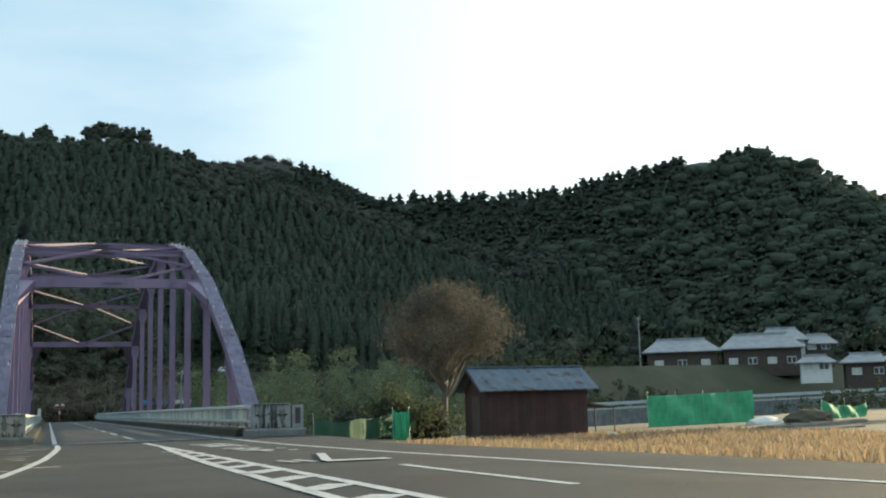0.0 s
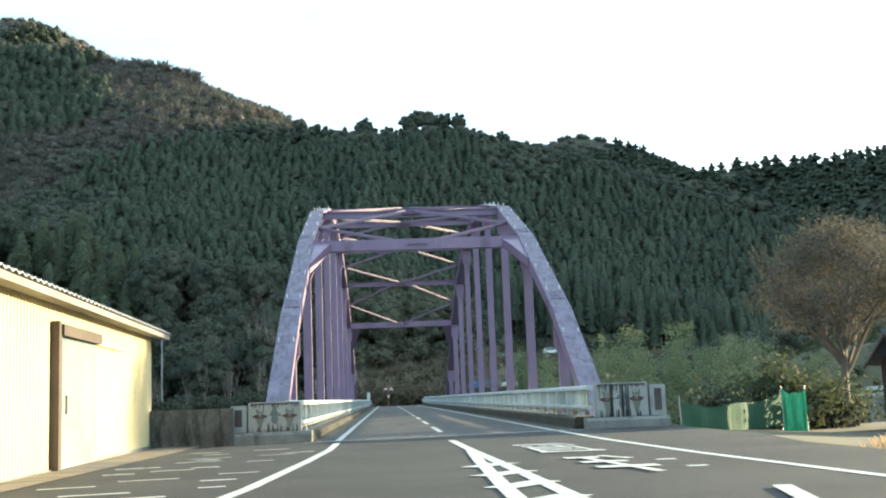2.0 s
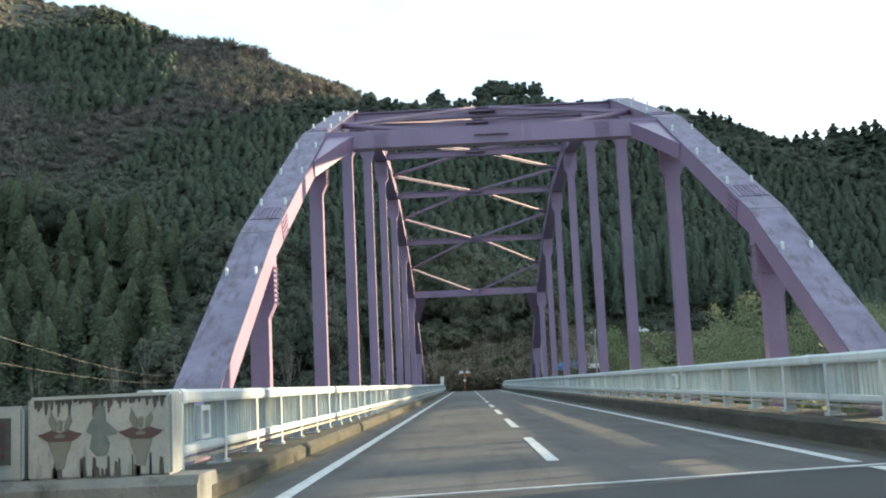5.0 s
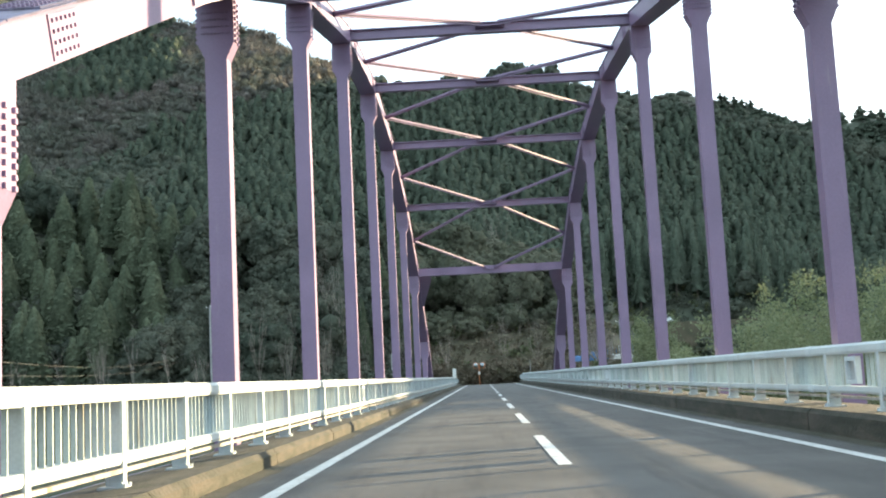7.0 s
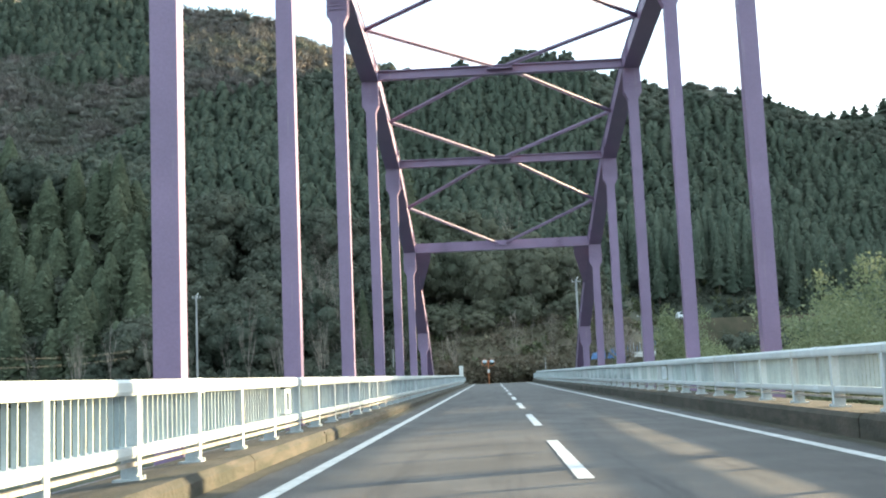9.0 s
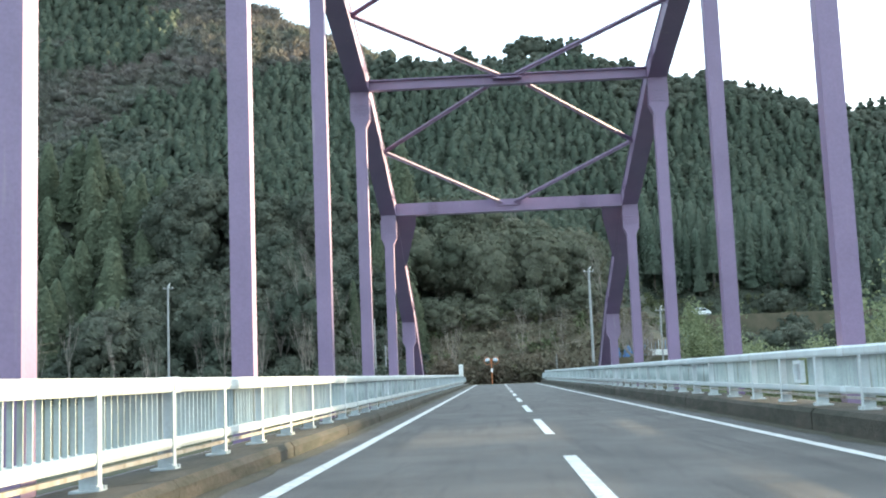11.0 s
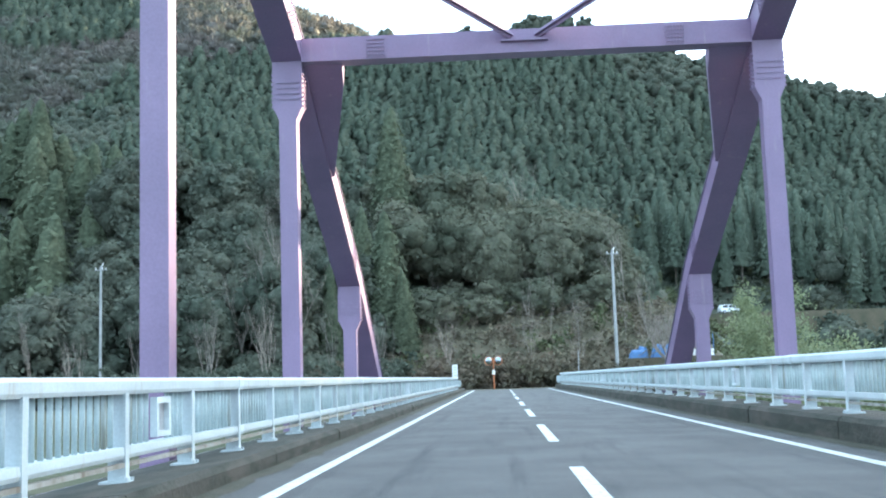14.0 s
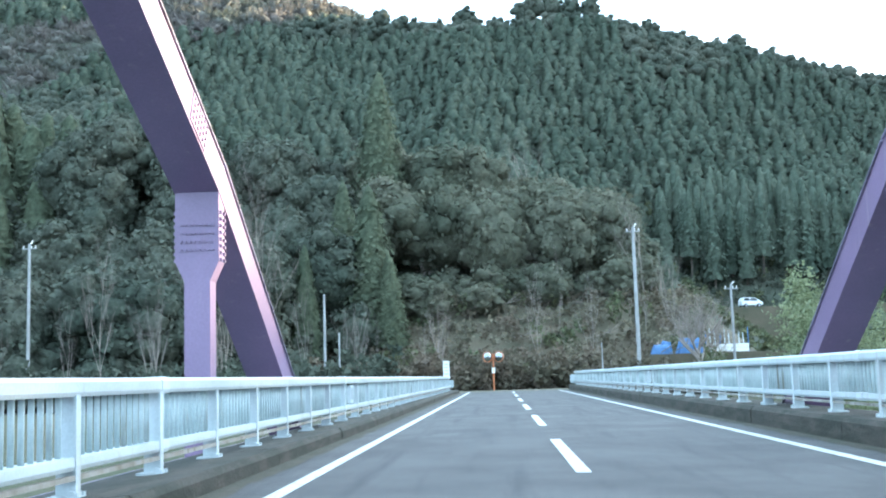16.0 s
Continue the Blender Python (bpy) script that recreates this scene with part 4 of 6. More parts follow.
for sgn in (0, 1):
    n = 24
    bm = bmesh.new()
    lo, hi = [], []
    for i in range(n + 1):
        xx = -0.45 + 5.5 * i / n
        w = 0.03 if i % 2 else 0.0
        e = (-0.35, 2.06) if sgn == 0 else (2.95, 2.06)
        lo.append((bm.verts.new((xx, e[0], e[1] + w)), bm.verts.new((xx, 1.3, 3.05 + w))))
        hi.append((bm.verts.new((xx, e[0], e[1] + w - 0.05)), bm.verts.new((xx, 1.3, 3.0 + w))))
    for i in range(n):
        for a, b in ((lo[i], lo[i + 1]), (hi[i], hi[i + 1])):
            bm.faces.new((a[0], b[0], b[1], a[1]))
        bm.faces.new((lo[i][0], lo[i + 1][0], hi[i + 1][0], hi[i][0]))
    for k in (0, n):
        bm.faces.new((lo[k][0], lo[k][1], hi[k][1], hi[k][0]))
    part("roof_side", bm, M_ROOF, sh, "rusty blue metal roofing")
bm = bmesh.new()
bar(bm, (-0.46, 1.3, 3.09), (5.06, 1.3, 3.09), 0.22, 0.05)
part("ridge_cap", bm, M_ROOF, sh)
for a, b in (((-0.43, -0.32, 2.0), (-0.43, 1.3, 2.98)), ((-0.43, 2.92, 2.0), (-0.43, 1.3, 2.98))):
    bm = bmesh.new()
    bar(bm, a, b, 0.03, 0.14)
    part("barge_board", bm, M_BROWNWOOD, sh)
# lean-to beside the shed
lt = thing("lean_to", 19.0, 4.3, FZ, "small rusty lean-to roof on posts beside the shed", "lean-to")
bm = bmesh.new()
prism(bm, [(0.0, 1.45), (1.5, 1.22), (1.5, 1.26), (0.0, 1.50)], "y", 0, 2.0)
part("roof", bm, M_RUST, lt)
for px, py in ((1.4, 0.1), (1.4, 1.9), (0.05, 0.1)):
    bm = bmesh.new()
    rod(bm, (px, py, 0), (px, py, 1.25), 0.03, n=6)
    part("post", bm, M_RUST, lt)
sk = thing("white_sack", 19.6, 3.2, FZ, "white plastic sack lying in the dry grass", "sack")
bm = bmesh.new()
bmesh.ops.create_icosphere(bm, subdivisions=2, radius=0.3, matrix=Matrix.Diagonal((1.2, 0.8, 0.6, 1)))
for v in bm.verts:
    v.co *= 1 + 0.15 * noise.noise(v.co * 5)
    v.co.z = max(v.co.z, -0.05) + 0.05
part("sack", bm, M_WHITE, sk)


def net_panel(name, a, b, h0, h1, label, z=FZ, sag=0.12, bulge=0.10, n=26, m=8, mate=None):
    """A slack net between two points, hanging from a sagging top edge, with some depth."""
    t = thing(name, *a, z, label, "net")
    a3, b3 = Vector((0, 0, 0)), Vector((b[0] - a[0], b[1] - a[1], 0))
    s = Vector((-b3.y, b3.x, 0)).normalized()
    bm = bmesh.new()
    layers = []
    for off in (0.0, 0.012):
        g = []
        for i in range(n + 1):
            u = i / n
            top = h0 + (h1 - h0) * u - sag * math.sin(math.pi * u) * (1 + 0.3 * math.sin(9 * u))
            col = []
            for j in range(m + 1):
                v = j / m
                p = a3.lerp(b3, u) + s * (off + bulge * math.sin(5 * math.pi * u + 2 * v) * math.sin(math.pi * v) + 0.03 * math.sin(31 * u))
                col.append(bm.verts.new((p.x, p.y, 0.03 + (top - 0.03) * v)))
            g.append(col)
        layers.append(g)
        for i in range(n):
            for j in range(m):
                bm.faces.new((g[i][j], g[i + 1][j], g[i + 1][j + 1], g[i][j + 1]))
    for i in range(n):
        for j in (0, m):
            bm.faces.new((layers[0][i][j], layers[0][i + 1][j], layers[1][i + 1][j], layers[1][i][j]))
    part("netting", bm, mate or M_NET, t)
    k = max(1, int(b3.length / (2.5 if z == FZ else 9)))
    for i in range(k + 1):
        p = a3.lerp(b3, i / k)
        bm = bmesh.new()
        rod(bm, (p.x, p.y, -0.2), (p.x + random.uniform(-0.04, 0.04), p.y, max(h0, h1) + 0.06), 0.016, n=6)
        part("stake", bm, M_GREYMETAL, t)
    return t


net_panel("net_fence", (6.3, 1.2), (11.1, 7.0), 0.95, 1.05, "dark green net fence on thin stakes above the river bank", z=-0.35, sag=0.25, bulge=0.02, mate=M_NETSHADED)
net_panel("net_gate", (10.85, 6.2), (11.5, 5.9), 1.42, 1.40, "bright green net draped between two pale poles", z=FZ, sag=0.18, bulge=0.05, n=14)
net_panel("field_net", (28.4, 15.3), (38.1, 19.3), 1.75, 1.95, "pale green crop net stretched on stakes in the field", sag=0.05)
net_panel("field_net", (43.0, 19.0), (49.4, 22.5), 1.3, 0.95, "small bright green crop net at the field's edge", sag=0.35)


def low_heap(name, x, y, rx, ry, h, material, label, category, seed):
    t = thing(name, x, y, float(ground_z(x, y)), label, category)
    bm = bmesh.new()
    bmesh.ops.create_icosphere(bm, subdivisions=3, radius=1.0)
    for v in bm.verts:
        k = 1 + 0.25 * noise.noise(v.co * 2.5 + Vector((seed, 0, 0)))
        v.co = Vector((v.co.x * rx * k, v.co.y * ry * k, max(v.co.z, -0.1) * h * k))
    part("straw", bm, material, t)
    return t


low_heap("straw_heap", 38.5, 14.5, 1.6, 1.0, 0.75, M_SHRUB, "brown heap of straw and twigs in the field", "heap", 1.0)
for i, (x, y, l, w) in enumerate(((31.0, 6.5, 5.0, 0.6), (34.5, 8.5, 6.0, 0.7), (37.5, 11.0, 6.0, 0.6), (30.0, 2.0, 5.0, 0.5))):
    t = thing("crop_sheet", x, y, float(ground_z(x, y)), "low pale plastic sheet over a row of crops", "crop cover", "crop covers", rz=22)
    bm = bmesh.new()
    rings = []
    for k in range(9):
        xx = -l / 2 + l * k / 8
        rings.append([(xx, w * math.cos(a) * 0.5, 0.13 * math.sin(a) * (1 + 0.15 * math.sin(7 * k + i))) for a in [math.pi * q / 6 for q in range(7)]])
    loft(bm, rings)
    part("sheet", bm, M_APRON, t)
bt = thing("upturned_boat", 34.5, 13.0, float(ground_z(34.5, 13.0)), "pale grey upturned boat in the field", "boat", rz=20)
bm = bmesh.new()
rings = []
for k in range(9):
    u = k / 8
    w = 0.55 * math.sin(math.pi * (0.12 + 0.88 * u) ** 0.8) + 0.04
    h = 0.45 * (0.5 + 0.5 * math.sin(math.pi * u))
    rings.append([(u * 3 - 1.5, w * math.cos(a), h * math.sin(a)) for a in [math.pi * q / 8 for q in range(9)]])
loft(bm, rings)
part("hull", bm, M_PLASTER, bt)


# ---------- trees built singly ----------
def branches(rs, start, direction, length, radius, depth, segs, spread=0.55, lift=0.15, tips=None):
    """Bent tapering limbs, gathered as (a, b, ra, rb)."""
    p, d = Vector(start), Vector(direction).normalized()
    n = 4
    for i in range(n):
        d = (d + Vector((rs.uniform(-1, 1), rs.uniform(-1, 1), rs.uniform(-0.4, 0.8))) * 0.16 + Vector((0, 0, lift * 0.3))).normalized()
        q = p + d * (length / n)
        r0, r1 = radius * (1 - 0.6 * i / n), radius * (1 - 0.6 * (i + 1) / n)
        segs.append((p, q, r0, r1))
        if depth > 0 and i >= 1:
            for k in range(2 if depth > 1 else 3):
                side = Vector((rs.uniform(-1, 1), rs.uniform(-1, 1), rs.uniform(-0.2, 0.6))).normalized()
                branches(rs, q, d * (1 - spread) + side * spread + Vector((0, 0, lift)), length * rs.uniform(0.45, 0.68), r1 * 0.62, depth - 1, segs, spread, lift, tips)
        p = q
    if tips is not None:
        tips.append((p, d))


def limb_mesh(segs, sides=4):
    V, F = [], []
    for a, b, ra, rb in segs:
        d = (b - a).normalized()
        s = d.orthogonal().normalized()
        u = d.cross(s)
        p = len(V)
        for c, r in ((a, ra), (b, rb)):
            for k in range(sides):
                t = 2 * math.pi * k / sides
                V.append(c + (s * math.cos(t) + u * math.sin(t)) * r)
        for k in range(sides):
            F.append((p + k, p + (k + 1) % sides, p + sides + (k + 1) % sides, p + sides + k))
    return np.array(V), np.array(F)


def leaf_cloud(g, centres, spread, count, size):
    """Small leaves round given centres."""
    c = np.asarray(centres)[g.integers(0, len(centres), count)]
    pos = c + g.normal(size=(count, 3)) * spread
    nn = g.normal(size=(count, 3)) + (0, 0, 0.6)
    nn /= np.linalg.norm(nn, axis=1)[:, None]
    t1 = np.cross(nn, g.normal(size=(count, 3)))
    t1 /= np.linalg.norm(t1, axis=1)[:, None]
    t2 = np.cross(nn, t1)
    s = size * g.uniform(0.6, 1.4, (count, 1))
    V = np.stack([pos - t1 * s * 1.2, pos + t1 * s * 0.7 - t2 * s, pos + t1 * s * 0.7 + t2 * s], 1).reshape(-1, 3)
    return V, np.arange(3 * count).reshape(-1, 3)


def child(ob, parent):
    ob.parent = parent
    return ob


# withered tree by the shed
rs = random.Random(21)
tr = thing("withered_tree", 14.9, 11.0, float(ground_z(14.9, 11.0)), "bushy tree with withered russet leaves behind the shed", "tree")
segs, tips = [], []
segs.append((Vector((0, 0, -0.3)), Vector((0.05, 0, 2.4)), 0.17, 0.12))
for k in range(9):
    a = k * 2 * math.pi / 9
    branches(rs, (0.05, 0, 1.7 + 0.12 * k), (math.cos(a) * 0.8, math.sin(a) * 0.8, 0.95), 2.3 + 0.3 * math.sin(k * 2.0), 0.09, 2, segs, 0.5, 0.06, tips)
branches(rs, (0.05, 0, 1.9), (0.1, 0, 1), 2.6, 0.12, 2, segs, 0.5, 0.2, tips)
V, F = limb_mesh(segs, 5)
child(array_ob("trunk", V, F, M_BARK), tr)
g = np.random.default_rng(4)
cs = [tuple(p) for p, d in tips]
dirs = g.normal(size=(230, 3))
dirs /= np.linalg.norm(dirs, axis=1)[:, None]
dirs[:, 2] = np.where(dirs[:, 2] < -0.45, -dirs[:, 2], dirs[:, 2])
vase = 0.58 + 0.42 * smooth((dirs[:, 2:3] + 0.75) / 1.0)
shell = dirs * vase * (1, 1, 0) * g.uniform(0.45, 1.05, (230, 1)) * 3.45 + dirs * (0, 0, 1) * g.uniform(0.5, 1.12, (230, 1)) * 2.45 + 0 * dirs * (1 + 0.16 * np.sin(dirs[:, :1] * 7 + dirs[:, 1:2] * 5)) + (0.13, 0, 4.11 - float(ground_z(14.9, 11.0)))
cs = [tuple(p) for p in shell]
V, F = leaf_cloud(g, cs, 0.25, 34000, 0.034)
child(array_ob("crown", V, F, M_RUSSET), tr)
for x, y, w, h, sd in ((11.8, 8.6, 1.5, 2.2, 3), (13.4, 9.2, 1.2, 1.5, 5), (9.5, 9.0, 1.4, 1.3, 8)):
    bs = thing("dark_bush", x, y, float(ground_z(x, y)), "dark untidy bush beside the river bank", "bush", "bank bushes")
    g = np.random.default_rng(sd)
    cs = g.normal(size=(40, 3)) * (w * 0.4, w * 0.4, h * 0.25) + (0, 0, h * 0.5)
    V, F = leaf_cloud(g, cs, 0.25, 3500, 0.07)
    child(array_ob("leaves", V, F, M_LEAF if sd != 3 else M_SCRUBGREEN), bs)
    segs = []
    rb = random.Random(sd)
    for k in range(4):
        branches(rb, (0.1 * k - 0.15, 0, -0.1), (rb.uniform(-0.4, 0.4), rb.uniform(-0.4, 0.4), 1), h * 0.75, 0.045, 1, segs, 0.4, 0.1)
    V, F = limb_mesh(segs, 4)
    child(array_ob("stems", V, F, M_BARK), bs)

# bare trees on the far bank
protos = []
for i in range(5):
    rs = random.Random(50 + i)
    segs = []
    for k in range(3 if i % 2 else 1):
        branches(rs, (rs.uniform(-0.4, 0.4), rs.uniform(-0.3, 0.3), -0.5), (rs.uniform(-0.25, 0.25), rs.uniform(-0.2, 0.2), 1), 4.6 if i % 2 else 5.6, 0.075, 3 if i == 0 else 2, segs, 0.42, 0.26)
    protos.append(limb_mesh(segs, 3))
rs = random.Random(8)
spots = [(-28.2, 137), (-24.5, 138), (-31.5, 138), (-35, 135), (-39, 137), (-43, 134), (-48, 138), (-53, 135), (-59, 138), (-66, 136), (-74, 138), (-20, 139), (-17, 150), (-12.5, 151), (7, 152), (2.5, 153), (-5.5, 152), (12, 160), (15, 163), (-84, 138), (-95, 140)]
for i, (x, y) in enumerate(spots):
    V, F = protos[i % 5]
    t = thing("bare_tree", x, y, float(ground_z(x, y)) - 0.3, "leafless grey-brown tree on the far river bank", "tree", "bare trees", rz=rs.uniform(0, 360))
    ob = child(array_ob("trunk", V * np.array((0.62, 0.62, 1.0)) * rs.uniform(0.8, 1.25), F, M_TWIG), t)
t = thing("spreading_bare_tree", 15.0, 150.0, float(ground_z(15.0, 150)), "wide leafless tree behind the far end of the bridge", "tree")
segs = []
rs = random.Random(77)
for k in range(8):
    a = k * 0.8
    branches(rs, (0, 0, 1.0 + 0.15 * k), (math.cos(a), math.sin(a), 0.55), 2.3, 0.10, 3, segs, 0.6, 0.10)
segs.append((Vector((0, 0, -0.5)), Vector((0, 0, 1.3)), 0.22, 0.16))
V, F = limb_mesh(segs, 4)
child(array_ob("trunk", V * (1.0, 1.0, 1.5), F, M_TWIG), t)


# bamboo: culms with drooping plumes
def bamboo(x, y, count, r, h, seed):
    g = np.random.default_rng(seed)
    z = float(ground_z(x, y))
    t = thing("bamboo_clump", x, y, z, "tall yellow-green bamboo clump on the river bank", "bamboo", "bamboo clumps")
    segs, cs = [], []
    for i in range(count):
        bx, by = g.normal(size=2) * r * 0.5
        hh = h * g.uniform(0.7, 1.05)
        lean = g.normal(size=2) * 0.10
        prev = Vector((bx, by, 0))
        for k in range(1, 7):
            f = k / 6
            q = Vector((bx + lean[0] * hh * f * f * 2, by + lean[1] * hh * f * f * 2, hh * (f - 0.12 * f ** 4)))
            segs.append((prev, q, 0.05 * (1.1 - f), 0.05 * (1.05 - f)))
            if f > 0.3:
                cs += [tuple(q + Vector(tuple(g.normal(size=3) * (0.35, 0.35, 0.25))) * (1.3 - 0.6 * f)) for _ in range(3)]
            prev = q
    V, F = limb_mesh(segs, 4)
    tagged(child(array_ob("culms", V, F, M_BAMBOO), t), kind="stuff")
    V, F = leaf_cloud(g, cs, (0.40, 0.40, 0.42), count * 900, 0.090)
    child(array_ob("foliage", V, F, M_BAMBOO), t)


k = 0
for x, y, c, r, h in ((26.5, 86, 9, 3.0, 13.0), (22, 78, 9, 3.0, 10.5), (31, 92, 9, 3.5, 11.0), (24.5, 95, 8, 3.0, 9.5), (36, 84, 9, 3.5, 12), (28, 78, 8, 3.0, 10.5), (18.7, 132, 5, 0.8, 7.0), (20.5, 128, 8, 2.5, 7.5), (24, 122, 8, 3.0, 8.5), (20, 110, 9, 3.0, 8.5), (23, 104, 9, 3.0, 9.0), (16.5, 120, 7, 2.2, 6.5), (29, 112, 8, 3.0, 9.5), (41, 95, 9, 3.5, 12), (34, 74, 8, 3, 10), (18, 70, 8, 2.5, 8.5), (23, 62, 8, 3, 8.5), (45, 110, 8, 3.5, 11), (15.5, 100, 7, 2.2, 7.0)):
    k += 1
    bamboo(x, y, c, r, h + (3.0 if y < 100 else 1.5), 100 + k)

# ---------- woods ----------
rng = np.random.default_rng(7)


PHI = (1 + 5 ** 0.5) / 2
ICO_V = np.array([(-1, PHI, 0), (1, PHI, 0), (-1, -PHI, 0), (1, -PHI, 0), (0, -1, PHI), (0, 1, PHI), (0, -1, -PHI), (0, 1, -PHI), (PHI, 0, -1), (PHI, 0, 1), (-PHI, 0, -1), (-PHI, 0, 1)]) / (1 + PHI * PHI) ** 0.5
ICO_F = np.array([(0, 11, 5), (0, 5, 1), (0, 1, 7), (0, 7, 10), (0, 10, 11), (1, 5, 9), (5, 11, 4), (11, 10, 2), (10, 7, 6), (7, 1, 8), (3, 9, 4), (3, 4, 2), (3, 2, 6), (3, 6, 8), (3, 8, 9), (4, 9, 5), (2, 4, 11), (6, 2, 10), (8, 6, 7), (9, 8, 1)])


def leaf_tris(g, pos, nn, leaf):
    """One small triangular leaf at each place, facing roughly along its normal."""
    k = len(pos)
    nn = nn / np.linalg.norm(nn, axis=1)[:, None]
    t1 = np.cross(nn, g.normal(size=(k, 3)))
    t1 /= np.linalg.norm(t1, axis=1)[:, None]
    t2 = np.cross(nn, t1)
    sz = leaf * g.uniform(0.6, 1.35, (k, 1))
    return np.stack([pos - t1 * sz * 1.2, pos + t1 * sz * 0.7 - t2 * sz, pos + t1 * sz * 0.7 + t2 * sz], 1).reshape(-1, 3)


def packed(solid, loose):
    """Closed inner masses (vertices, faces) and loose leaves in one pair of arrays."""
    VV, FF, base = [], [], 0
    for V, F in solid:
        VV.append(V)
        FF.append(F + base)
        base += len(V)
    L = np.concatenate(loose)
    return np.concatenate(VV + [L]), np.concatenate(FF + [np.arange(len(L)).reshape(-1, 3) + base])


def finer(V, F):
    """Each triangle of a ball cut in four."""
    V, out, seen = [tuple(v) for v in V], [], {}

    def half(p, q):
        k = (min(p, q), max(p, q))
        if k not in seen:
            m = np.array(V[p]) + np.array(V[q])
            V.append(tuple(m / np.linalg.norm(m)))
            seen[k] = len(V) - 1
        return seen[k]
    for p, q, r in F:
        a, b, c = half(p, q), half(q, r), half(r, p)
        out += [(p, a, c), (q, b, a), (r, c, b), (a, b, c)]
    return np.array(V), np.array(out)


BALL_V, BALL_F = finer(ICO_V, ICO_F)


def lump(g, ctr, rad, rough=0.14, flat=0.9, fine=False):
    """An uneven rounded leafy mass."""
    B, F = (BALL_V, BALL_F) if fine else (ICO_V, ICO_F)
    q = 1 + rough * np.sin(B @ g.normal(size=3) * 3.1 + g.uniform(0, 6)) + g.uniform(-rough, rough, len(B)) * 0.7
    return np.asarray(ctr) + B * q[:, None] * rad * (1, 1, flat), F


def conifer_proto(seed, sprays, leaf, r=0.22, low=0.08, sides=7, blunt=0.62, rings=5):
    """Unit-high conifer: a closed lumpy cone clothed in small drooping sprays."""
    g = np.random.default_rng(seed)
    fs = [0.93 * (i / (rings - 1)) ** 0.85 for i in range(rings)]
    V = []
    for f in fs:
        for k in range(sides):
            a = 2 * math.pi * (k + g.uniform(-0.25, 0.25)) / sides + f * 5
            q = 0.92 * r * (1 - f) ** blunt * g.uniform(0.78, 1.14) * (1 + 0.10 * math.sin(3 * a + seed))
            V.append((q * math.cos(a), q * math.sin(a), low + (1 - low) * f + g.uniform(-0.025, 0.025)))
    V.append((0, 0, 1.0))
    F = []
    for i in range(len(fs) - 1):
        for k in range(sides):
            a, b = i * sides + k, i * sides + (k + 1) % sides
            F += [(a, b, b + sides), (a, b + sides, a + sides)]
    F += [((len(fs) - 1) * sides + k, (len(fs) - 1) * sides + (k + 1) % sides, len(V) - 1) for k in range(sides)]
    f = 1 - np.sqrt(g.uniform(0, 1, sprays)) * 0.99
    a = g.uniform(0, 2 * math.pi, sprays)
    q = r * (1 - f) ** blunt * g.uniform(0.86, 1.16, sprays) + 0.006
    pos = np.stack([q * np.cos(a), q * np.sin(a), low + (1 - low) * f + g.uniform(-0.02, 0.02, sprays)], -1)
    nn = np.stack([np.cos(a), np.sin(a), np.full(sprays, 0.8)], -1) + g.normal(size=(sprays, 3)) * 0.3
    return packed([(np.array(V), np.array(F))], [leaf_tris(g, pos, nn, leaf)])


def crown_proto(seed, clumps, leaves, leaf, size=0.125, wide=0.36):
    """Unit-high broadleaf crown: a closed core with rounded leafy masses bulging from it, and loose leaves."""
    g = np.random.default_rng(seed)
    masses, loose = [lump(g, (0, 0, 0.58), wide * 0.80, 0.12, 1.0, True)], []
    for c in range(clumps):
        u = 1 - 1.85 * (c + 0.5) / clumps          # spread evenly from the top down
        a = c * 2.39996 + g.uniform(-0.3, 0.3)
        e = math.sqrt(max(0, 1 - u * u))
        k = g.uniform(0.74, 1.02)
        ctr = np.array([wide * 0.86 * e * math.cos(a) * k, wide * 0.86 * e * math.sin(a) * k, 0.60 + wide * 0.84 * u * k])
        cr = size * g.uniform(0.7, 1.35)
        masses.append(lump(g, ctr, cr * 0.86, 0.2, 0.85))
        n = g.normal(size=(leaves, 3)) + (0, 0, 0.35)
        n /= np.linalg.norm(n, axis=1)[:, None]
        pos = ctr + n * cr * g.uniform(0.74, 1.22, (leaves, 1)) * (1, 1, 0.88)
        loose.append(leaf_tris(g, pos, n + (0, 0, 0.35) + g.normal(size=(leaves, 3)) * 0.5, leaf))
    return packed(masses, loose)


def tuft_proto(seed, leaves, leaf, wide=0.40):
    """Unit-high far crown: one lumpy mass with loose leaves at its edge."""
    g = np.random.default_rng(seed)
    n = g.normal(size=(leaves, 3)) + (0, 0, 0.4)
    n /= np.linalg.norm(n, axis=1)[:, None]
    pos = (0, 0, 0.58) + n * wide * g.uniform(0.9, 1.2, (leaves, 1))
    return packed([lump(g, (0, 0, 0.58), wide * 0.92, 0.2, 0.95)], [leaf_tris(g, pos, n + (0, 0, 0.3) + g.normal(size=(leaves, 3)) * 0.3, leaf)])


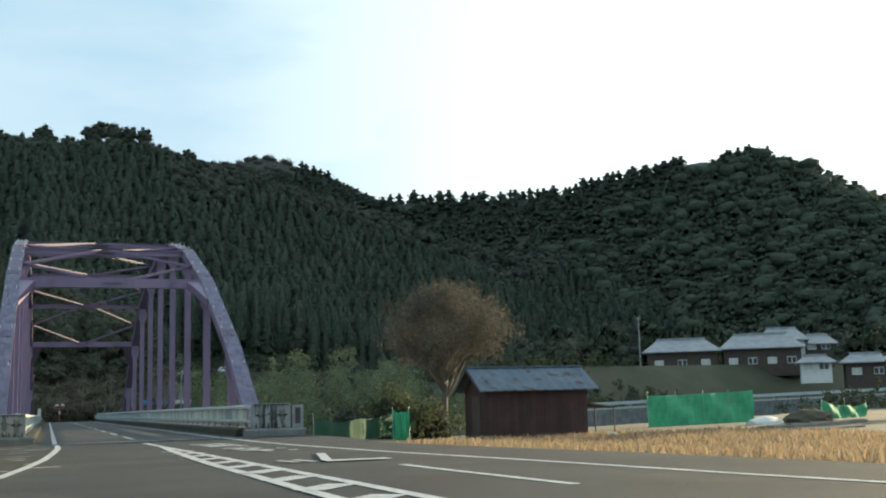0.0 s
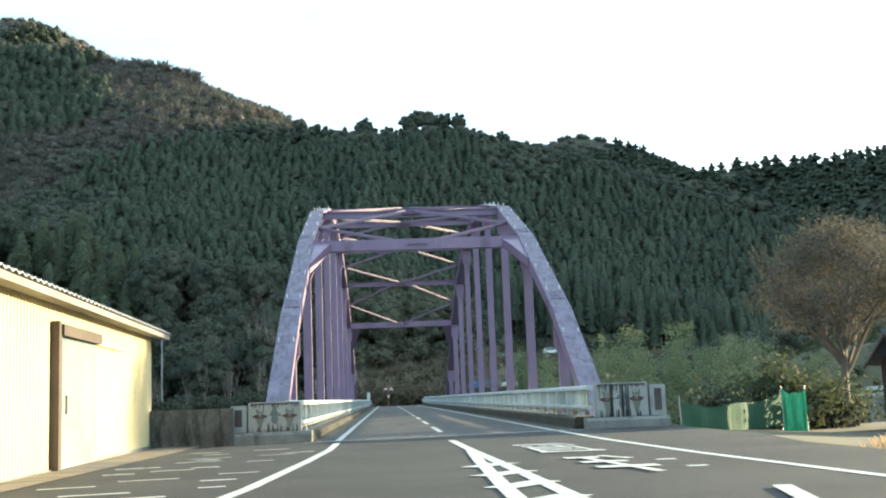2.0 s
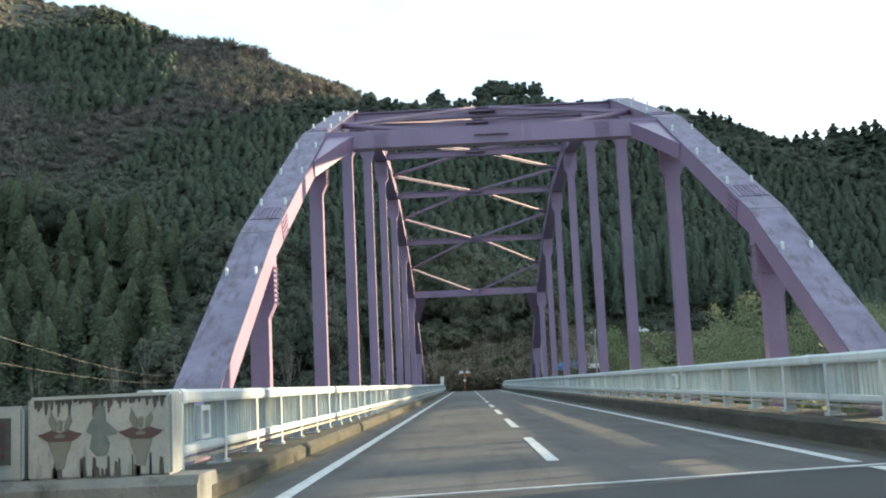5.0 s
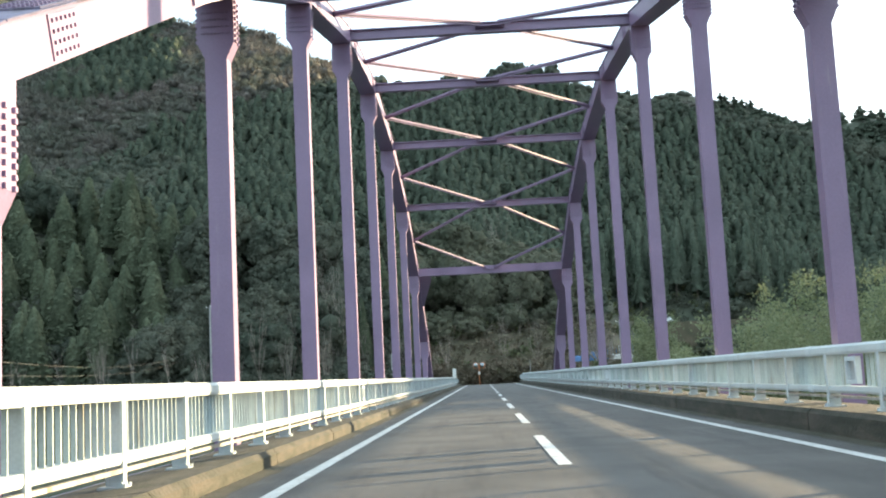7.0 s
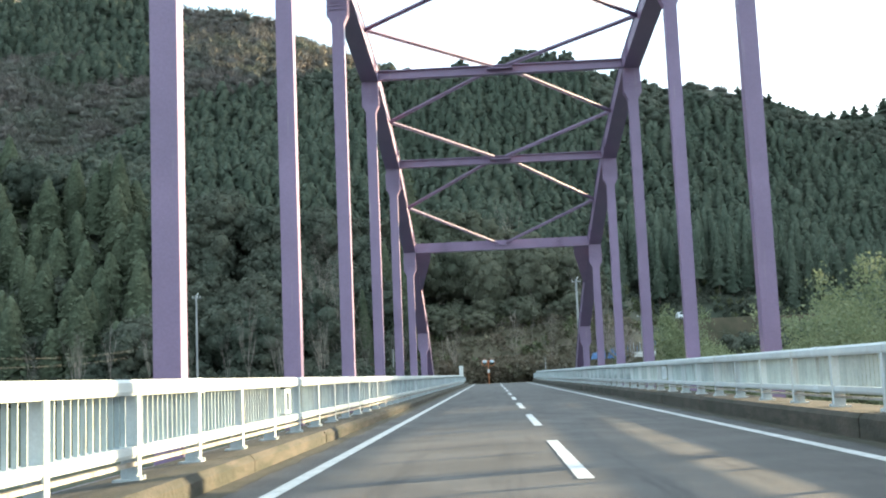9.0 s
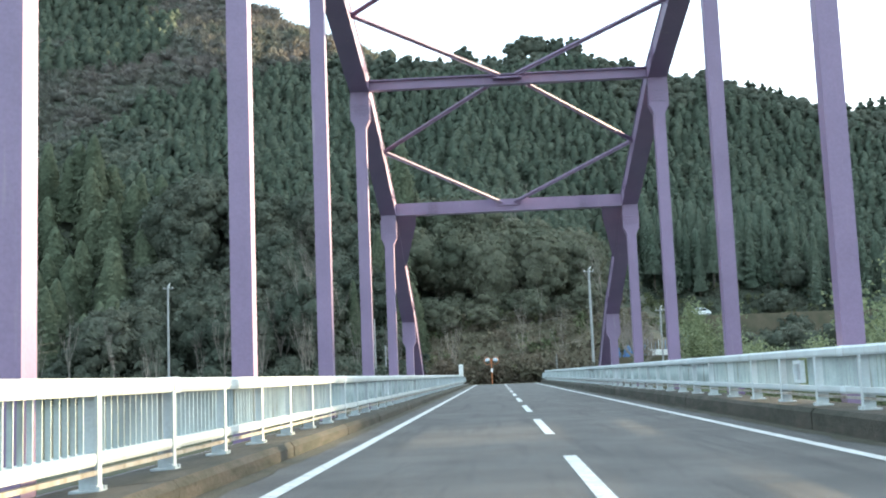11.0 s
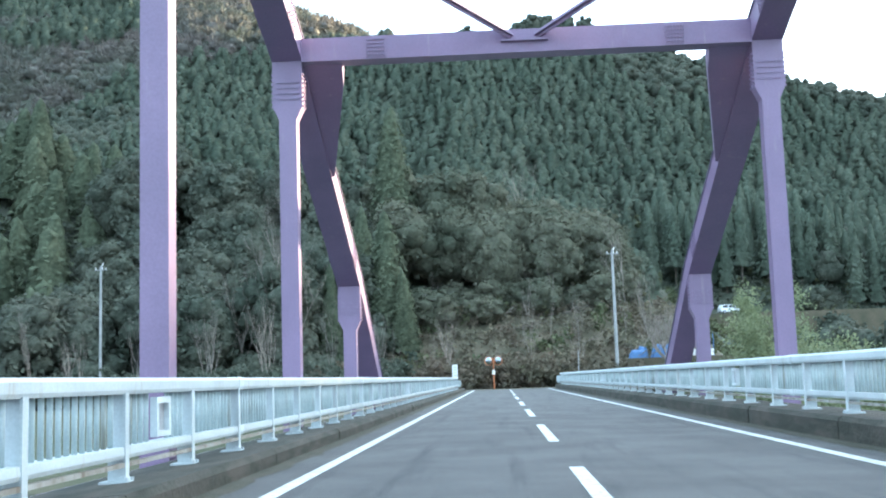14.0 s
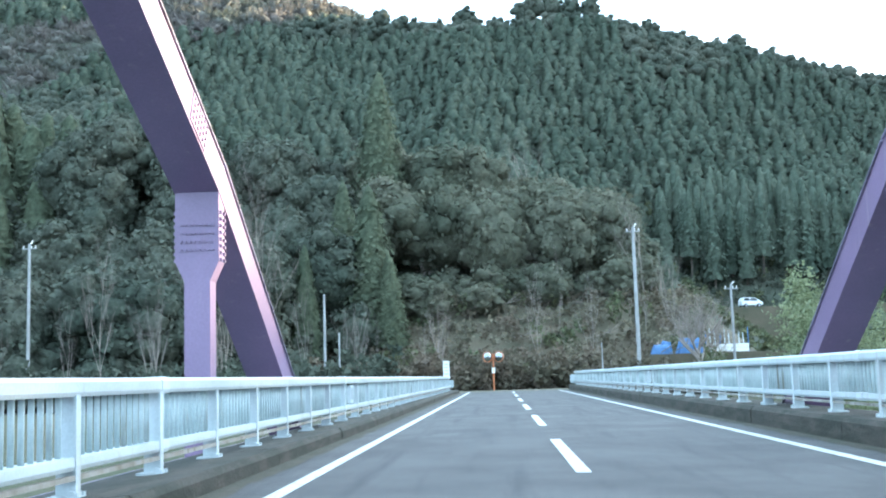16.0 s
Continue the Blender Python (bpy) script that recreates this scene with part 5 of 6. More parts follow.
def twig_proto(seed, twigs, wide=0.42):
    """Unit-high leafless crown: thin twigs fanning up from a small dark heart."""
    g = np.random.default_rng(seed)
    d = g.normal(size=(twigs, 3)) + (0, 0, 0.55)
    d /= np.linalg.norm(d, axis=1)[:, None]
    base = g.normal(size=(twigs, 3)) * (0.10, 0.10, 0.06) + (0, 0, 0.42)
    tip = (0, 0, 0.52) + d * (wide, wide, 0.46) * g.uniform(0.72, 1.08, (twigs, 1))
    side = np.cross(tip - base, g.normal(size=(twigs, 3)))
    side *= 0.021 * g.uniform(0.7, 1.5, (twigs, 1)) / np.linalg.norm(side, axis=1)[:, None]
    mid = base * 0.4 + tip * 0.6
    return packed([lump(g, (0, 0, 0.50), wide * 0.62, 0.2, 0.8)], [np.stack([base, mid + side, tip], 1).reshape(-1, 3), np.stack([base, tip, mid - side], 1).reshape(-1, 3)])


def grow(name, protos, places, material, label, category="trees"):
    """One object: a prototype at each place (x, y, z, height, width factor, turn)."""
    VV, FF, base = [], [], 0
    for i, (x, y, z, h, w, a) in enumerate(places):
        V, F = protos[i % len(protos)]
        c, s = math.cos(a) * h * w, math.sin(a) * h * w
        R = np.array([(c, s, 0), (-s, c, 0), (0, 0, h)])
        VV.append(V @ R + (x, y, z))
        FF.append(F + base)
        base += len(V)
    return tagged(array_ob(name, np.concatenate(VV), np.concatenate(FF), material, True), label, category, kind="stuff")


def scatter(x0, x1, y0, y1, step, jitter=0.45):
    xs, ys = np.meshgrid(np.arange(x0, x1, step), np.arange(y0, y1, step))
    xs = xs.ravel() + rng.uniform(-jitter, jitter, xs.size) * step
    ys = ys.ravel() + rng.uniform(-jitter, jitter, ys.size) * step
    return xs, ys


def blot(x, y, s, seed=0.0):
    return np.sin(x / s + seed) * np.sin(y / s * 1.3 + seed * 2) + 0.6 * np.sin(x / s * 2.3 - y / s * 1.7 + seed)


con_near = [conifer_proto(i, 330, 0.021, 0.22, 0.04, 9, 0.55, 7) for i in range(6)]
con_mid = [conifer_proto(40 + i, 54, 0.042, 0.36, 0.10, 6, 0.40, 4) for i in range(8)]
con_far = [conifer_proto(20 + i, 22, 0.060, 0.38, 0.10, 6, 0.45, 3) for i in range(6)]
cr_near = [crown_proto(i, 30, 96, 0.0200, 0.115) for i in range(7)]
cr_mid = [crown_proto(30 + i, 5, 15, 0.042, 0.17, 0.34) for i in range(8)]
cr_far = [tuft_proto(60 + i, 34, 0.062) for i in range(8)]


def stand(xs, ys, zs, h0, h1, w0=0.85, w1=1.15, sink=0.4):
    return [(x, y, z - sink, rng.uniform(h0, h1), rng.uniform(w0, w1), rng.uniform(0, 6.3)) for x, y, z in zip(xs, ys, zs)]


# the steep wooded hill beyond the river
xs, ys = scatter(-110, 182, 205, 346, 2.75)
zs = ground_z(xs, ys)
west = xs < -52 - 0.75 * (335 - ys)              # where the next hill begins
ok = ~west & (zs > 6) & ~((xs > 24) & (xs < 72) & (ys < 240)) & ~((xs < 24) & (ys < 214))
grey = blot(xs, ys, 36, 1.0) > 1.05
crest = ys > 327
c = ok & ~grey & ~crest
grow("cypress_wood", con_mid, stand(xs[c], ys[c], zs[c], 4.6, 6.4, 0.95, 1.25, 1.4), M_CONIFER2, "dense dark green cypress wood on the steep hillside")
c = ok & (grey | crest)
grow("broadleaf_wood", cr_mid, stand(xs[c], ys[c], zs[c], 5.0, 7.5, 0.8, 1.15, 2.2), M_LEAF, "grey-green broadleaf trees among the cypresses and on the crest")
for i, (x, h) in enumerate(((-6.5, 8.0), (8.5, 8.5), (11.5, 9.5), (16, 8.5), (20.5, 8.0), (25.5, 8.5), (40, 7.0), (62, 7.0), (-28, 7.5))):
    t = thing("crest_tree", x, 335.0, float(ground_z(x, 335)) - 1.0, "dark evergreen tree standing out on the hill's crest", "tree", "crest trees", rz=50 * i)
    V, F = crown_proto(900 + i, 14, 22, 0.022)
    child(array_ob("crown", V * (h, h, h), F, M_LEAF, True), t)
    bm = bmesh.new()
    rod(bm, (0, 0, 0), (0, 0, h * 0.6), 0.2, 0.1, 6)
    part("trunk", bm, M_BARK, t)

# the higher hill to the west: cypresses above, leafless and evergreen trees mixed in its hollow
xs, ys = scatter(-300, -20, 212, 418, 3.8)
zs = ground_z(xs, ys)
west = (xs < -52 - 0.75 * (335 - ys)) | (ys > 346)
ok = west & (xs > -0.52 * (ys + 40)) & (zs > 24) & (ys < 409)
brown = blot(xs, ys, 30, 0.6) > np.where((ys > 345) & (xs < -100), 0.55, -0.25)
c = ok & ~brown
grow("upper_cypress_wood", con_mid, stand(xs[c], ys[c], zs[c], 5.0, 7.5, 1.1, 1.4, 1.5), M_CONIFER2, "dark green cypresses on the higher hill")
c = ok & brown
grow("leafless_wood", [twig_proto(500 + i, 60) for i in range(8)], stand(xs[c], ys[c], zs[c], 5.5, 8.0, 1.1, 1.5, 3.1), M_LEAF_GREY, "grey-brown leafless trees in the hill's hollow")

# tall straight cedars at the foot of the slope
xs, ys = scatter(28, 100, 242, 254, 3.2)
zs = ground_z(xs, ys)
grow("cedar_row", con_near, stand(xs, ys, zs, 10, 14, 0.6, 0.85), M_CONIFER2, "tall straight cedars at the foot of the slope")
tall = [conifer_proto(700 + i, 420, 0.020, 0.15, (0.10, 0.30, 0.14, 0.06)[i]) for i in range(4)]
tall = [array_ob("crown", V, F, M_CONIFER2, True).data for V, F in tall]
for ob in [o for o in bpy.data.objects if o.data in tall]:
    bpy.data.objects.remove(ob)
for i in range(22):
    x = 27 + 3.1 * i + rng.uniform(-0.9, 0.9)
    y = 237.5 + rng.uniform(-1.2, 2.5)
    h = rng.uniform(13, 17)
    t = thing("cedar", x, y, float(ground_z(x, y)) - 0.3, "tall straight cedar with a bare grey trunk", "tree", "tall cedars")
    ob = child(new("crown", tall[i % 4]), t)
    ob.scale = (h * 0.85, h * 0.85, h)
    bm = bmesh.new()
    rod(bm, (0, 0, 0), (0, 0, h * 0.8), 0.19, 0.06, 7)
    part("trunk", bm, M_BARK, t)

# lower slope to the west: cedars and broadleaf trees mixed
xs, ys = scatter(-150, -40, 149, 212, 4.8)
zs = ground_z(xs, ys)
ok = (zs > -0.7) & (ys > 148 + 4 * np.sin(xs * 0.2)) & (xs > -0.55 * (ys + 15))
mixd = (blot(xs, ys, 17, 2.2) > -0.55) & (xs < -46)
c = ok & mixd
grow("lower_cedar_wood", con_near, stand(xs[c], ys[c], zs[c], 10, 14.5, 1.0, 1.35), M_CONIFER, "dark green cedars on the lower slope")
c = ok & ~mixd
grow("lower_broadleaf_wood", cr_near, stand(xs[c], ys[c], zs[c], 9, 12.5, 0.8, 1.05, 1.0), M_LEAF, "grey-green evergreen trees on the lower slope")

# the knoll of evergreen trees facing the bridge
xs, ys = scatter(-40, 22, 150, 208, 5.6)
zs = ground_z(xs, ys)
ok = (ys > 170 + 0.012 * (xs + 6) ** 2) | ((xs < -13) & (ys > 150 + 0.9 * np.maximum(0, xs + 24)))
ok &= (xs < 0.085 * (ys - 58) + 4.5)
c = ok & (xs < -14)
grow("slope_evergreens", cr_near, stand(xs[c], ys[c], zs[c], 10.5, 14, 0.8, 1.1, 1.0), M_LEAF, "dark evergreen broadleaf trees beside the knoll")
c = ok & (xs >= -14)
grow("evergreen_wood", cr_near, stand(xs[c], ys[c], zs[c], 10.5, 14, 0.8, 1.1, 1.0), M_LEAFLIT, "olive-green evergreen broadleaf trees on a knoll")
for i, (x, y, h, w) in enumerate(((-13.0, 180, 20.5, 0.85), (-12.3, 162, 14.8, 1.0), (-10.4, 160, 9.5, 0.95), (-17.5, 157, 12, 0.7), (-15.2, 166, 14, 0.8), (-22, 155, 11, 0.75))):
    t = thing("conifer", x, y, float(ground_z(x, y)) - 0.3, "single green conifer standing out from the wood", "tree", "single conifers")
    V, F = conifer_proto(300 + i, 1300, 0.014, 0.20, 0.08, 12, 0.62, 12)
    child(array_ob("crown", V * (h * w, h * w, h), F, M_CONIFER), t)
    bm = bmesh.new()
    rod(bm, (0, 0, -0.2), (0, 0, h * 0.9), 0.018 * h, 0.02, 6)
    part("trunk", bm, M_BARK, t)
low_near = [crown_proto(80 + i, 12, 60, 0.034, 0.17) for i in range(5)]
xs, ys = scatter(-14, 18, 163, 173, 2.6)
zs = ground_z(xs, ys)
ok = ys > 166 + 0.012 * (xs + 6) ** 2 + 1.5 * np.sin(xs)
grow("understorey", low_near, stand(xs[ok], ys[ok], zs[ok], 3.5, 6.0, 0.9, 1.3, 1.2), M_LEAFLIT, "dull evergreen understorey along the wood's edge")
xs, ys = scatter(-120, -13, 147, 176, 3.4)
zs = ground_z(xs, ys)
ok = (ys > 148 + 2 * np.sin(xs * 0.3)) & (xs > -0.55 * (ys + 15)) & (ys > 148 + 1.2 * np.maximum(0, xs + 20))
grow("slope_understorey", low_near, stand(xs[ok], ys[ok], zs[ok], 4.0, 7.5, 0.9, 1.3, 1.5), M_LEAF, "dull green young trees under the cedars of the lower slope")
# leafless trees standing in the knoll
for i, (x, y, h) in enumerate(((-23, 154, 12.5), (-25.5, 154, 11), (4, 186, 12.5), (-2, 187, 12.5), (14, 168, 8), (-20.5, 154, 12))):
    V, F = protos[i % 5]
    t = thing("bare_tree", x, y, float(ground_z(x, y)) - 0.3, "leafless grey tree among the evergreens", "tree", "bare trees", rz=40 * i)
    child(array_ob("trunk", V * (h / 6.5), F, M_TWIG), t)

# far hills
xs, ys = scatter(-420, -60, 520, 712, 5.6)
xs2, ys2 = scatter(20, 370, 347, 600, 4.9)
xs, ys = np.concatenate([xs, xs2]), np.concatenate([ys, ys2])
zs = ground_z(xs, ys)
front = (ground_z(xs, ys - 14) < zs + 4) & (np.abs(xs) < 0.62 * (ys + 45))
ok = (zs > 26) & front & ((xs > 0) | (zs > 150))
mixd = blot(xs, ys, 60, 0.6) > np.where(xs < 0, -0.5, 0.75)
c = ok & ~mixd
grow("far_wood", con_far, stand(xs[c], ys[c], zs[c], 4.5, 6.5, 1.5, 1.9, 0.8), M_CONIFER2, "dark wooded slopes of the far hills")
c = ok & mixd
grow("far_grey_wood", [twig_proto(520 + i, 22) for i in range(8)], stand(xs[c], ys[c], zs[c], 6, 8.0, 1.35, 1.7, 3.6), M_LEAF_GREY, "brown leafless woods on the far hills")
xs, ys = scatter(178, 480, 110, 345, 4.5)
zs = ground_z(xs, ys)
# the added unseen spurs stay bare, so sun passes over them to the hangers
ok = (zs > 3) & ~((xs > 235) & (np.abs(ys - 0.4877 * xs - 72) < 34))
grow("side_wood", con_far + cr_far[:2], stand(xs[ok], ys[ok], zs[ok], 5, 7.5, 1.3, 1.7, 1.2), M_CONIFER2, "dark wooded slopes beside the valley")

xs, ys = scatter(95, 182, 150, 216, 5.5)
zs = ground_z(xs, ys)
ok = (zs > 1.5) | (ys > 185)
grow("valley_wood", con_far, stand(xs[ok], ys[ok], zs[ok], 7, 10, 0.9, 1.2), M_CONIFER, "dark cedars on the lower valley slope")

# scrub on the bank above the junction, and along the river
def scrub(name, xs, ys, per, size, h, material, label):
    g = np.random.default_rng(len(xs))
    cs = []
    for x, y in zip(xs, ys):
        z = float(ground_z(x, y))
        hh = h * g.uniform(0.5, 1.2)
        cs += [(x + g.normal() * 0.35, y + g.normal() * 0.35, z + hh * g.uniform(0.1, 1.0)) for _ in range(5)]
    V, F = leaf_cloud(g, cs, 0.25, per * len(xs), size)
    return tagged(array_ob(name, V, F, material), label, "shrubs", kind="stuff")


xs, ys = scatter(-20, 12.5, 147, 152, 1.1)
scrub("russet_scrub", xs, ys, 130, 0.16, 2.6, M_SHRUB, "russet and brown scrub along the junction")
xs, ys = scatter(-22, 19, 150, 174, 1.35)
tuft = blot(xs, ys * 2.2, 3.1, 0.4)
c = tuft > 0.1
scrub("bank_scrub", xs[c], ys[c], 44, 0.17, 1.1, M_BANKGRASS, "dry grass and low scrub on the bank")
c = (tuft <= 0.1) & (tuft > -0.75)
scrub("bank_brush", xs[c], ys[c], 60, 0.15, 1.5, M_SHRUB, "brown brushwood among the dry grass of the bank")
c = tuft <= -0.75
scrub("bank_bushes", xs[c], ys[c], 70, 0.17, 1.9, M_SCRUBGREEN, "dull green bushes on the bank")
rs = random.Random(31)
for i in range(16):
    x, y = rs.uniform(-13, 15), rs.uniform(152, 169)
    V, F = protos[(0, 2, 4)[i % 3]]
    h = rs.uniform(2.2, 4.6)
    t = thing("bare_sapling", x, y, float(ground_z(x, y)) - 0.2, "thin leafless sapling on the dry bank", "sapling", "bank saplings", rz=rs.uniform(0, 360))
    child(array_ob("trunk", V[:len(V) // 2 // 6 * 6] * (0.5 * h / 5.5, 0.5 * h / 5.5, h / 5.5), F[:len(F) // 2 // 3 * 3][F[:len(F) // 2 // 3 * 3].max(1) < len(V) // 2 // 6 * 6], M_TWIG), t)
for i in range(12):
    x, y, a = rs.uniform(-12, 14), rs.uniform(153, 168), rs.uniform(-0.35, 0.35)
    t = thing("fallen_branch", x, y, float(ground_z(x, y)) + 0.25, "pale fallen branch lying in the brush", "branch", "fallen branches", rz=math.degrees(a))
    segs = []
    branches(rs, (0, 0, 0), (1, 0, 0.05), rs.uniform(2.0, 4.0), 0.07, 1, segs, 0.4, 0.0)
    V, F = limb_mesh(segs, 4)
    child(array_ob("limb", V, F, M_TWIG), t)
xs, ys = scatter(-110, -8, 133, 149, 1.9)
scrub("green_scrub", xs, ys, 130, 0.20, 2.6, M_LEAF, "dull green undergrowth below the bare trees")
xs, ys = scatter(14, 95, 55, 140, 3.7)
scrub("valley_scrub", xs, ys, 150, 0.14, 2.6, M_SCRUBGREEN, "green and yellow scrub in the river valley")
xs, ys = scatter(5, 40, 7, 26, 1.9)
ok = ys > bank_y(xs) + 1.5
scrub("river_scrub", xs[ok], ys[ok], 80, 0.09, 2.2, M_SCRUBGREEN, "dull green scrub on the river bank")
xs, ys = scatter(22, 160, 146, 262, 4.2)
ok = ~((ys > 219) & (ys < 232) & (xs > 31) & (xs < 46))
scrub("hillside_scrub", xs[ok], ys[ok], 85, 0.20, 2.4, M_SCRUBGREEN, "dull green shrubs on the lower hillside")
xs, ys = scatter(22, 76, 231, 246, 1.7)
scrub("slope_scrub", xs, ys, 60, 0.16, 1.5, M_LEAF, "dark undergrowth below the cedars")
xs, ys = scatter(27, 50, 218, 227, 1.3)
scrub("lane_scrub", xs, ys, 60, 0.13, 0.7, M_SCRUBGREEN, "low green scrub below the hillside lane")
xs, ys = scatter(46, 170, 150, 262, 7.5)
zs = ground_z(xs, ys)
ok = (np.abs(xs - 0.215 * (ys - 56)) > 10) & (blot(xs, ys, 20, 3.0) > -0.4)
grow("hillside_trees", [crown_proto(130 + i, 8, 40, 0.034, 0.17, 0.34) for i in range(5)], stand(xs[ok], ys[ok], zs[ok], 6, 10, 0.9, 1.3, 1.5), M_LEAF, "scattered evergreen trees on the lower hillside")

# dry grass on the field: tufts of blades
g = np.random.default_rng(12)
n = 52000
gxs = g.uniform(4.7, 27, n)
gys = g.uniform(-36, 5.5, n)
edge = 4.9 + 0.10 * np.maximum(0, -12 - gys) + 0.15 * np.sin(gys * 1.7)
keep = (gxs > edge + 0.1 + np.maximum(0, gys + 13) * 0.5) & ~((gxs > 14.2) & (gxs < 19.0) & (gys > 3.9)) & (gys < 0.35 * gxs) & (g.uniform(0, 1, n) < np.clip(1.2 - (gxs - 5) / 40, 0.3, 1))
gxs, gys = gxs[keep], gys[keep]
gzs = ground_z(gxs, gys)
hh = g.uniform(0.10, 0.30, len(gxs)) * np.clip((gxs - edge[keep]) / 0.8, 0.35, 1) * (0.9 + 0.2 * np.sin(gxs * 1.1) * np.sin(gys * 0.9))
ang = g.uniform(0, 6.3, len(gxs))
ww = g.uniform(0.012, 0.035, len(gxs))
ln = g.normal(size=(len(gxs), 2)) * 0.35
base = np.stack([gxs, gys, gzs - 0.02], -1)
dv = np.stack([np.cos(ang) * ww, np.sin(ang) * ww, np.zeros_like(ww)], -1)
tipv = np.stack([ln[:, 0] * hh, ln[:, 1] * hh, hh], -1)
V = np.stack([base - dv, base + dv, base + dv * 0.4 + tipv, base - dv * 0.4 + tipv], 1).reshape(-1, 3)
F = np.arange(len(V)).reshape(-1, 4)
tagged(array_ob("dry_grass", V, F, M_DRYGRASS), "golden dry grass covering the field beside the road", "grass", kind="stuff")

# ---------- river ----------
bm = bmesh.new()
vs = [bm.verts.new(p) for p in ((-300, 8, -6.2), (300, 8, -6.2), (300, 134, -6.2), (-300, 134, -6.2))]
bm.faces.new(vs)
tagged(mesh_ob("water", bm, M_WATER), "dark river water under the bridge", "river", kind="structure")


# ---------- things at the far end of the bridge ----------
def pole(x, y, z0, z1, r, label, arm=True, name="utility_pole"):
    t = thing(name, x, y, z0, label, "pole", "utility poles")
    bm = bmesh.new()
    rod(bm, (0, 0, 0), (0, 0, z1 - z0), r, r * 0.7, 10)
    part("shaft", bm, M_POLE, t)
    if arm:
        bm = bmesh.new()
        bar(bm, (-0.55, 0, z1 - z0 - 0.35), (0.55, 0, z1 - z0 - 0.35), 0.08, 0.08)
        part("cross_arm", bm, M_POLE, t)
        for e in (-0.45, 0.15, 0.45):
            bm = bmesh.new()
            rod(bm, (e, 0, z1 - z0 - 0.31), (e, 0, z1 - z0 - 0.12), 0.04, 0.03, 6)
            part("insulator", bm, M_PLASTER, t)
        bm = bmesh.new()
        rod(bm, (0.1, 0, z1 - z0), (0.25, 0, z1 - z0 + 0.25), 0.06, 0.05, 6)
        part("fitting", bm, M_PLASTER, t)
    return t


pole(9.9, 146.8, -0.4, 12.1, 0.17, "pale concrete utility pole with a short cross arm")
pole(-35.5, 142, -1.5, 11.8, 0.14, "pale concrete utility pole with a short cross arm")
pole(18.2, 152, 0.0, 7.8, 0.12, "grey utility pole beside the lane")
pole(95, 132, 4.0, 15.5, 0.15, "grey utility pole in front of the farmhouses")
pole(-13.4, 142, -0.5, 7.3, 0.11, "pale thin lamp pole beyond the railing", arm=False, name="lamp_pole")
pole(-12.2, 141, -0.5, 4.4, 0.08, "short pale pole beside the lamp pole", arm=False, name="lamp_pole")
# double traffic mirror
mr = thing("traffic_mirror", -1.2, 145.2, -0.35, "double round traffic mirror on an orange pole", "mirror")
bm = bmesh.new()
rod(bm, (0, 0, 0), (0, 0, 3.0), 0.06, n=10)
part("pole", bm, M_ORANGE, mr)
bm = bmesh.new()
box(bm, -0.12, 0.12, -0.09, -0.07, 1.55, 1.95)
part("notice", bm, M_PLASTER, mr, "small white notice plate")
for e in (-1, 1):
    m = pose(e * 0.42, -0.05, 2.75, 90, 0, -e * 28)
    bm = bmesh.new()
    bmesh.ops.create_cone(bm, cap_ends=True, segments=24, radius1=0.40, radius2=0.40, depth=0.08, matrix=m)
    rim = part("mirror_rim", bm, M_ORANGE, mr)
    bm = bmesh.new()
    bmesh.ops.create_uvsphere(bm, u_segments=20, v_segments=8, radius=0.36, matrix=m @ Matrix.Translation((0, 0, 0.03)) @ Matrix.Diagonal((1, 1, 0.28, 1)))
    part("mirror_face", bm, M_MIRROR, rim, "convex mirror face")
    bm = bmesh.new()
    bar(bm, (0, 0, 2.75), (e * 0.36, 0, 2.75), 0.05, 0.05)
    part("bracket", bm, M_ORANGE, mr)
# marker plates at the ends of the railings
for x, z, tall in ((-4.08, 0.2, True), (4.05, 0.28, False)):
    t = thing("end_marker", x, END + 0.3, z - 0.25, "white marker plate at the end of the railing", "road marker", "end markers")
    if tall:
        bm = bmesh.new()
        rod(bm, (0, 0, 0), (0, 0, 2.0), 0.03, n=8)
        part("post", bm, M_GREYMETAL, t)
        bm = bmesh.new()
        box(bm, -0.2, 0.2, -0.05, -0.02, 1.05, 2.05)
        pl = part("plate", bm, M_PLASTER, t)
        bm = bmesh.new()
        for i in range(4):
            box(bm, -0.12, 0.12, -0.056, -0.048, 1.2 + i * 0.2, 1.28 + i * 0.2)
        part("lettering", bm, M_GREYMETAL, pl, "grey bars of small lettering")
    bm = bmesh.new()
    box(bm, 0.05, 0.45, -0.3, -0.05, 0.35, 0.85) if tall else box(bm, -0.45, -0.05, -0.3, -0.05, 0.35, 0.9)
    bmesh.ops.bevel(bm, geom=bm.edges[:], offset=0.06, segments=2, affect="EDGES")
    part("rail_end", bm, M_WHITE, t)
pole(4.15, 115, 0.2, 2.4, 0.035, "thin dark rod standing behind the railing", arm=False, name="marker_rod")

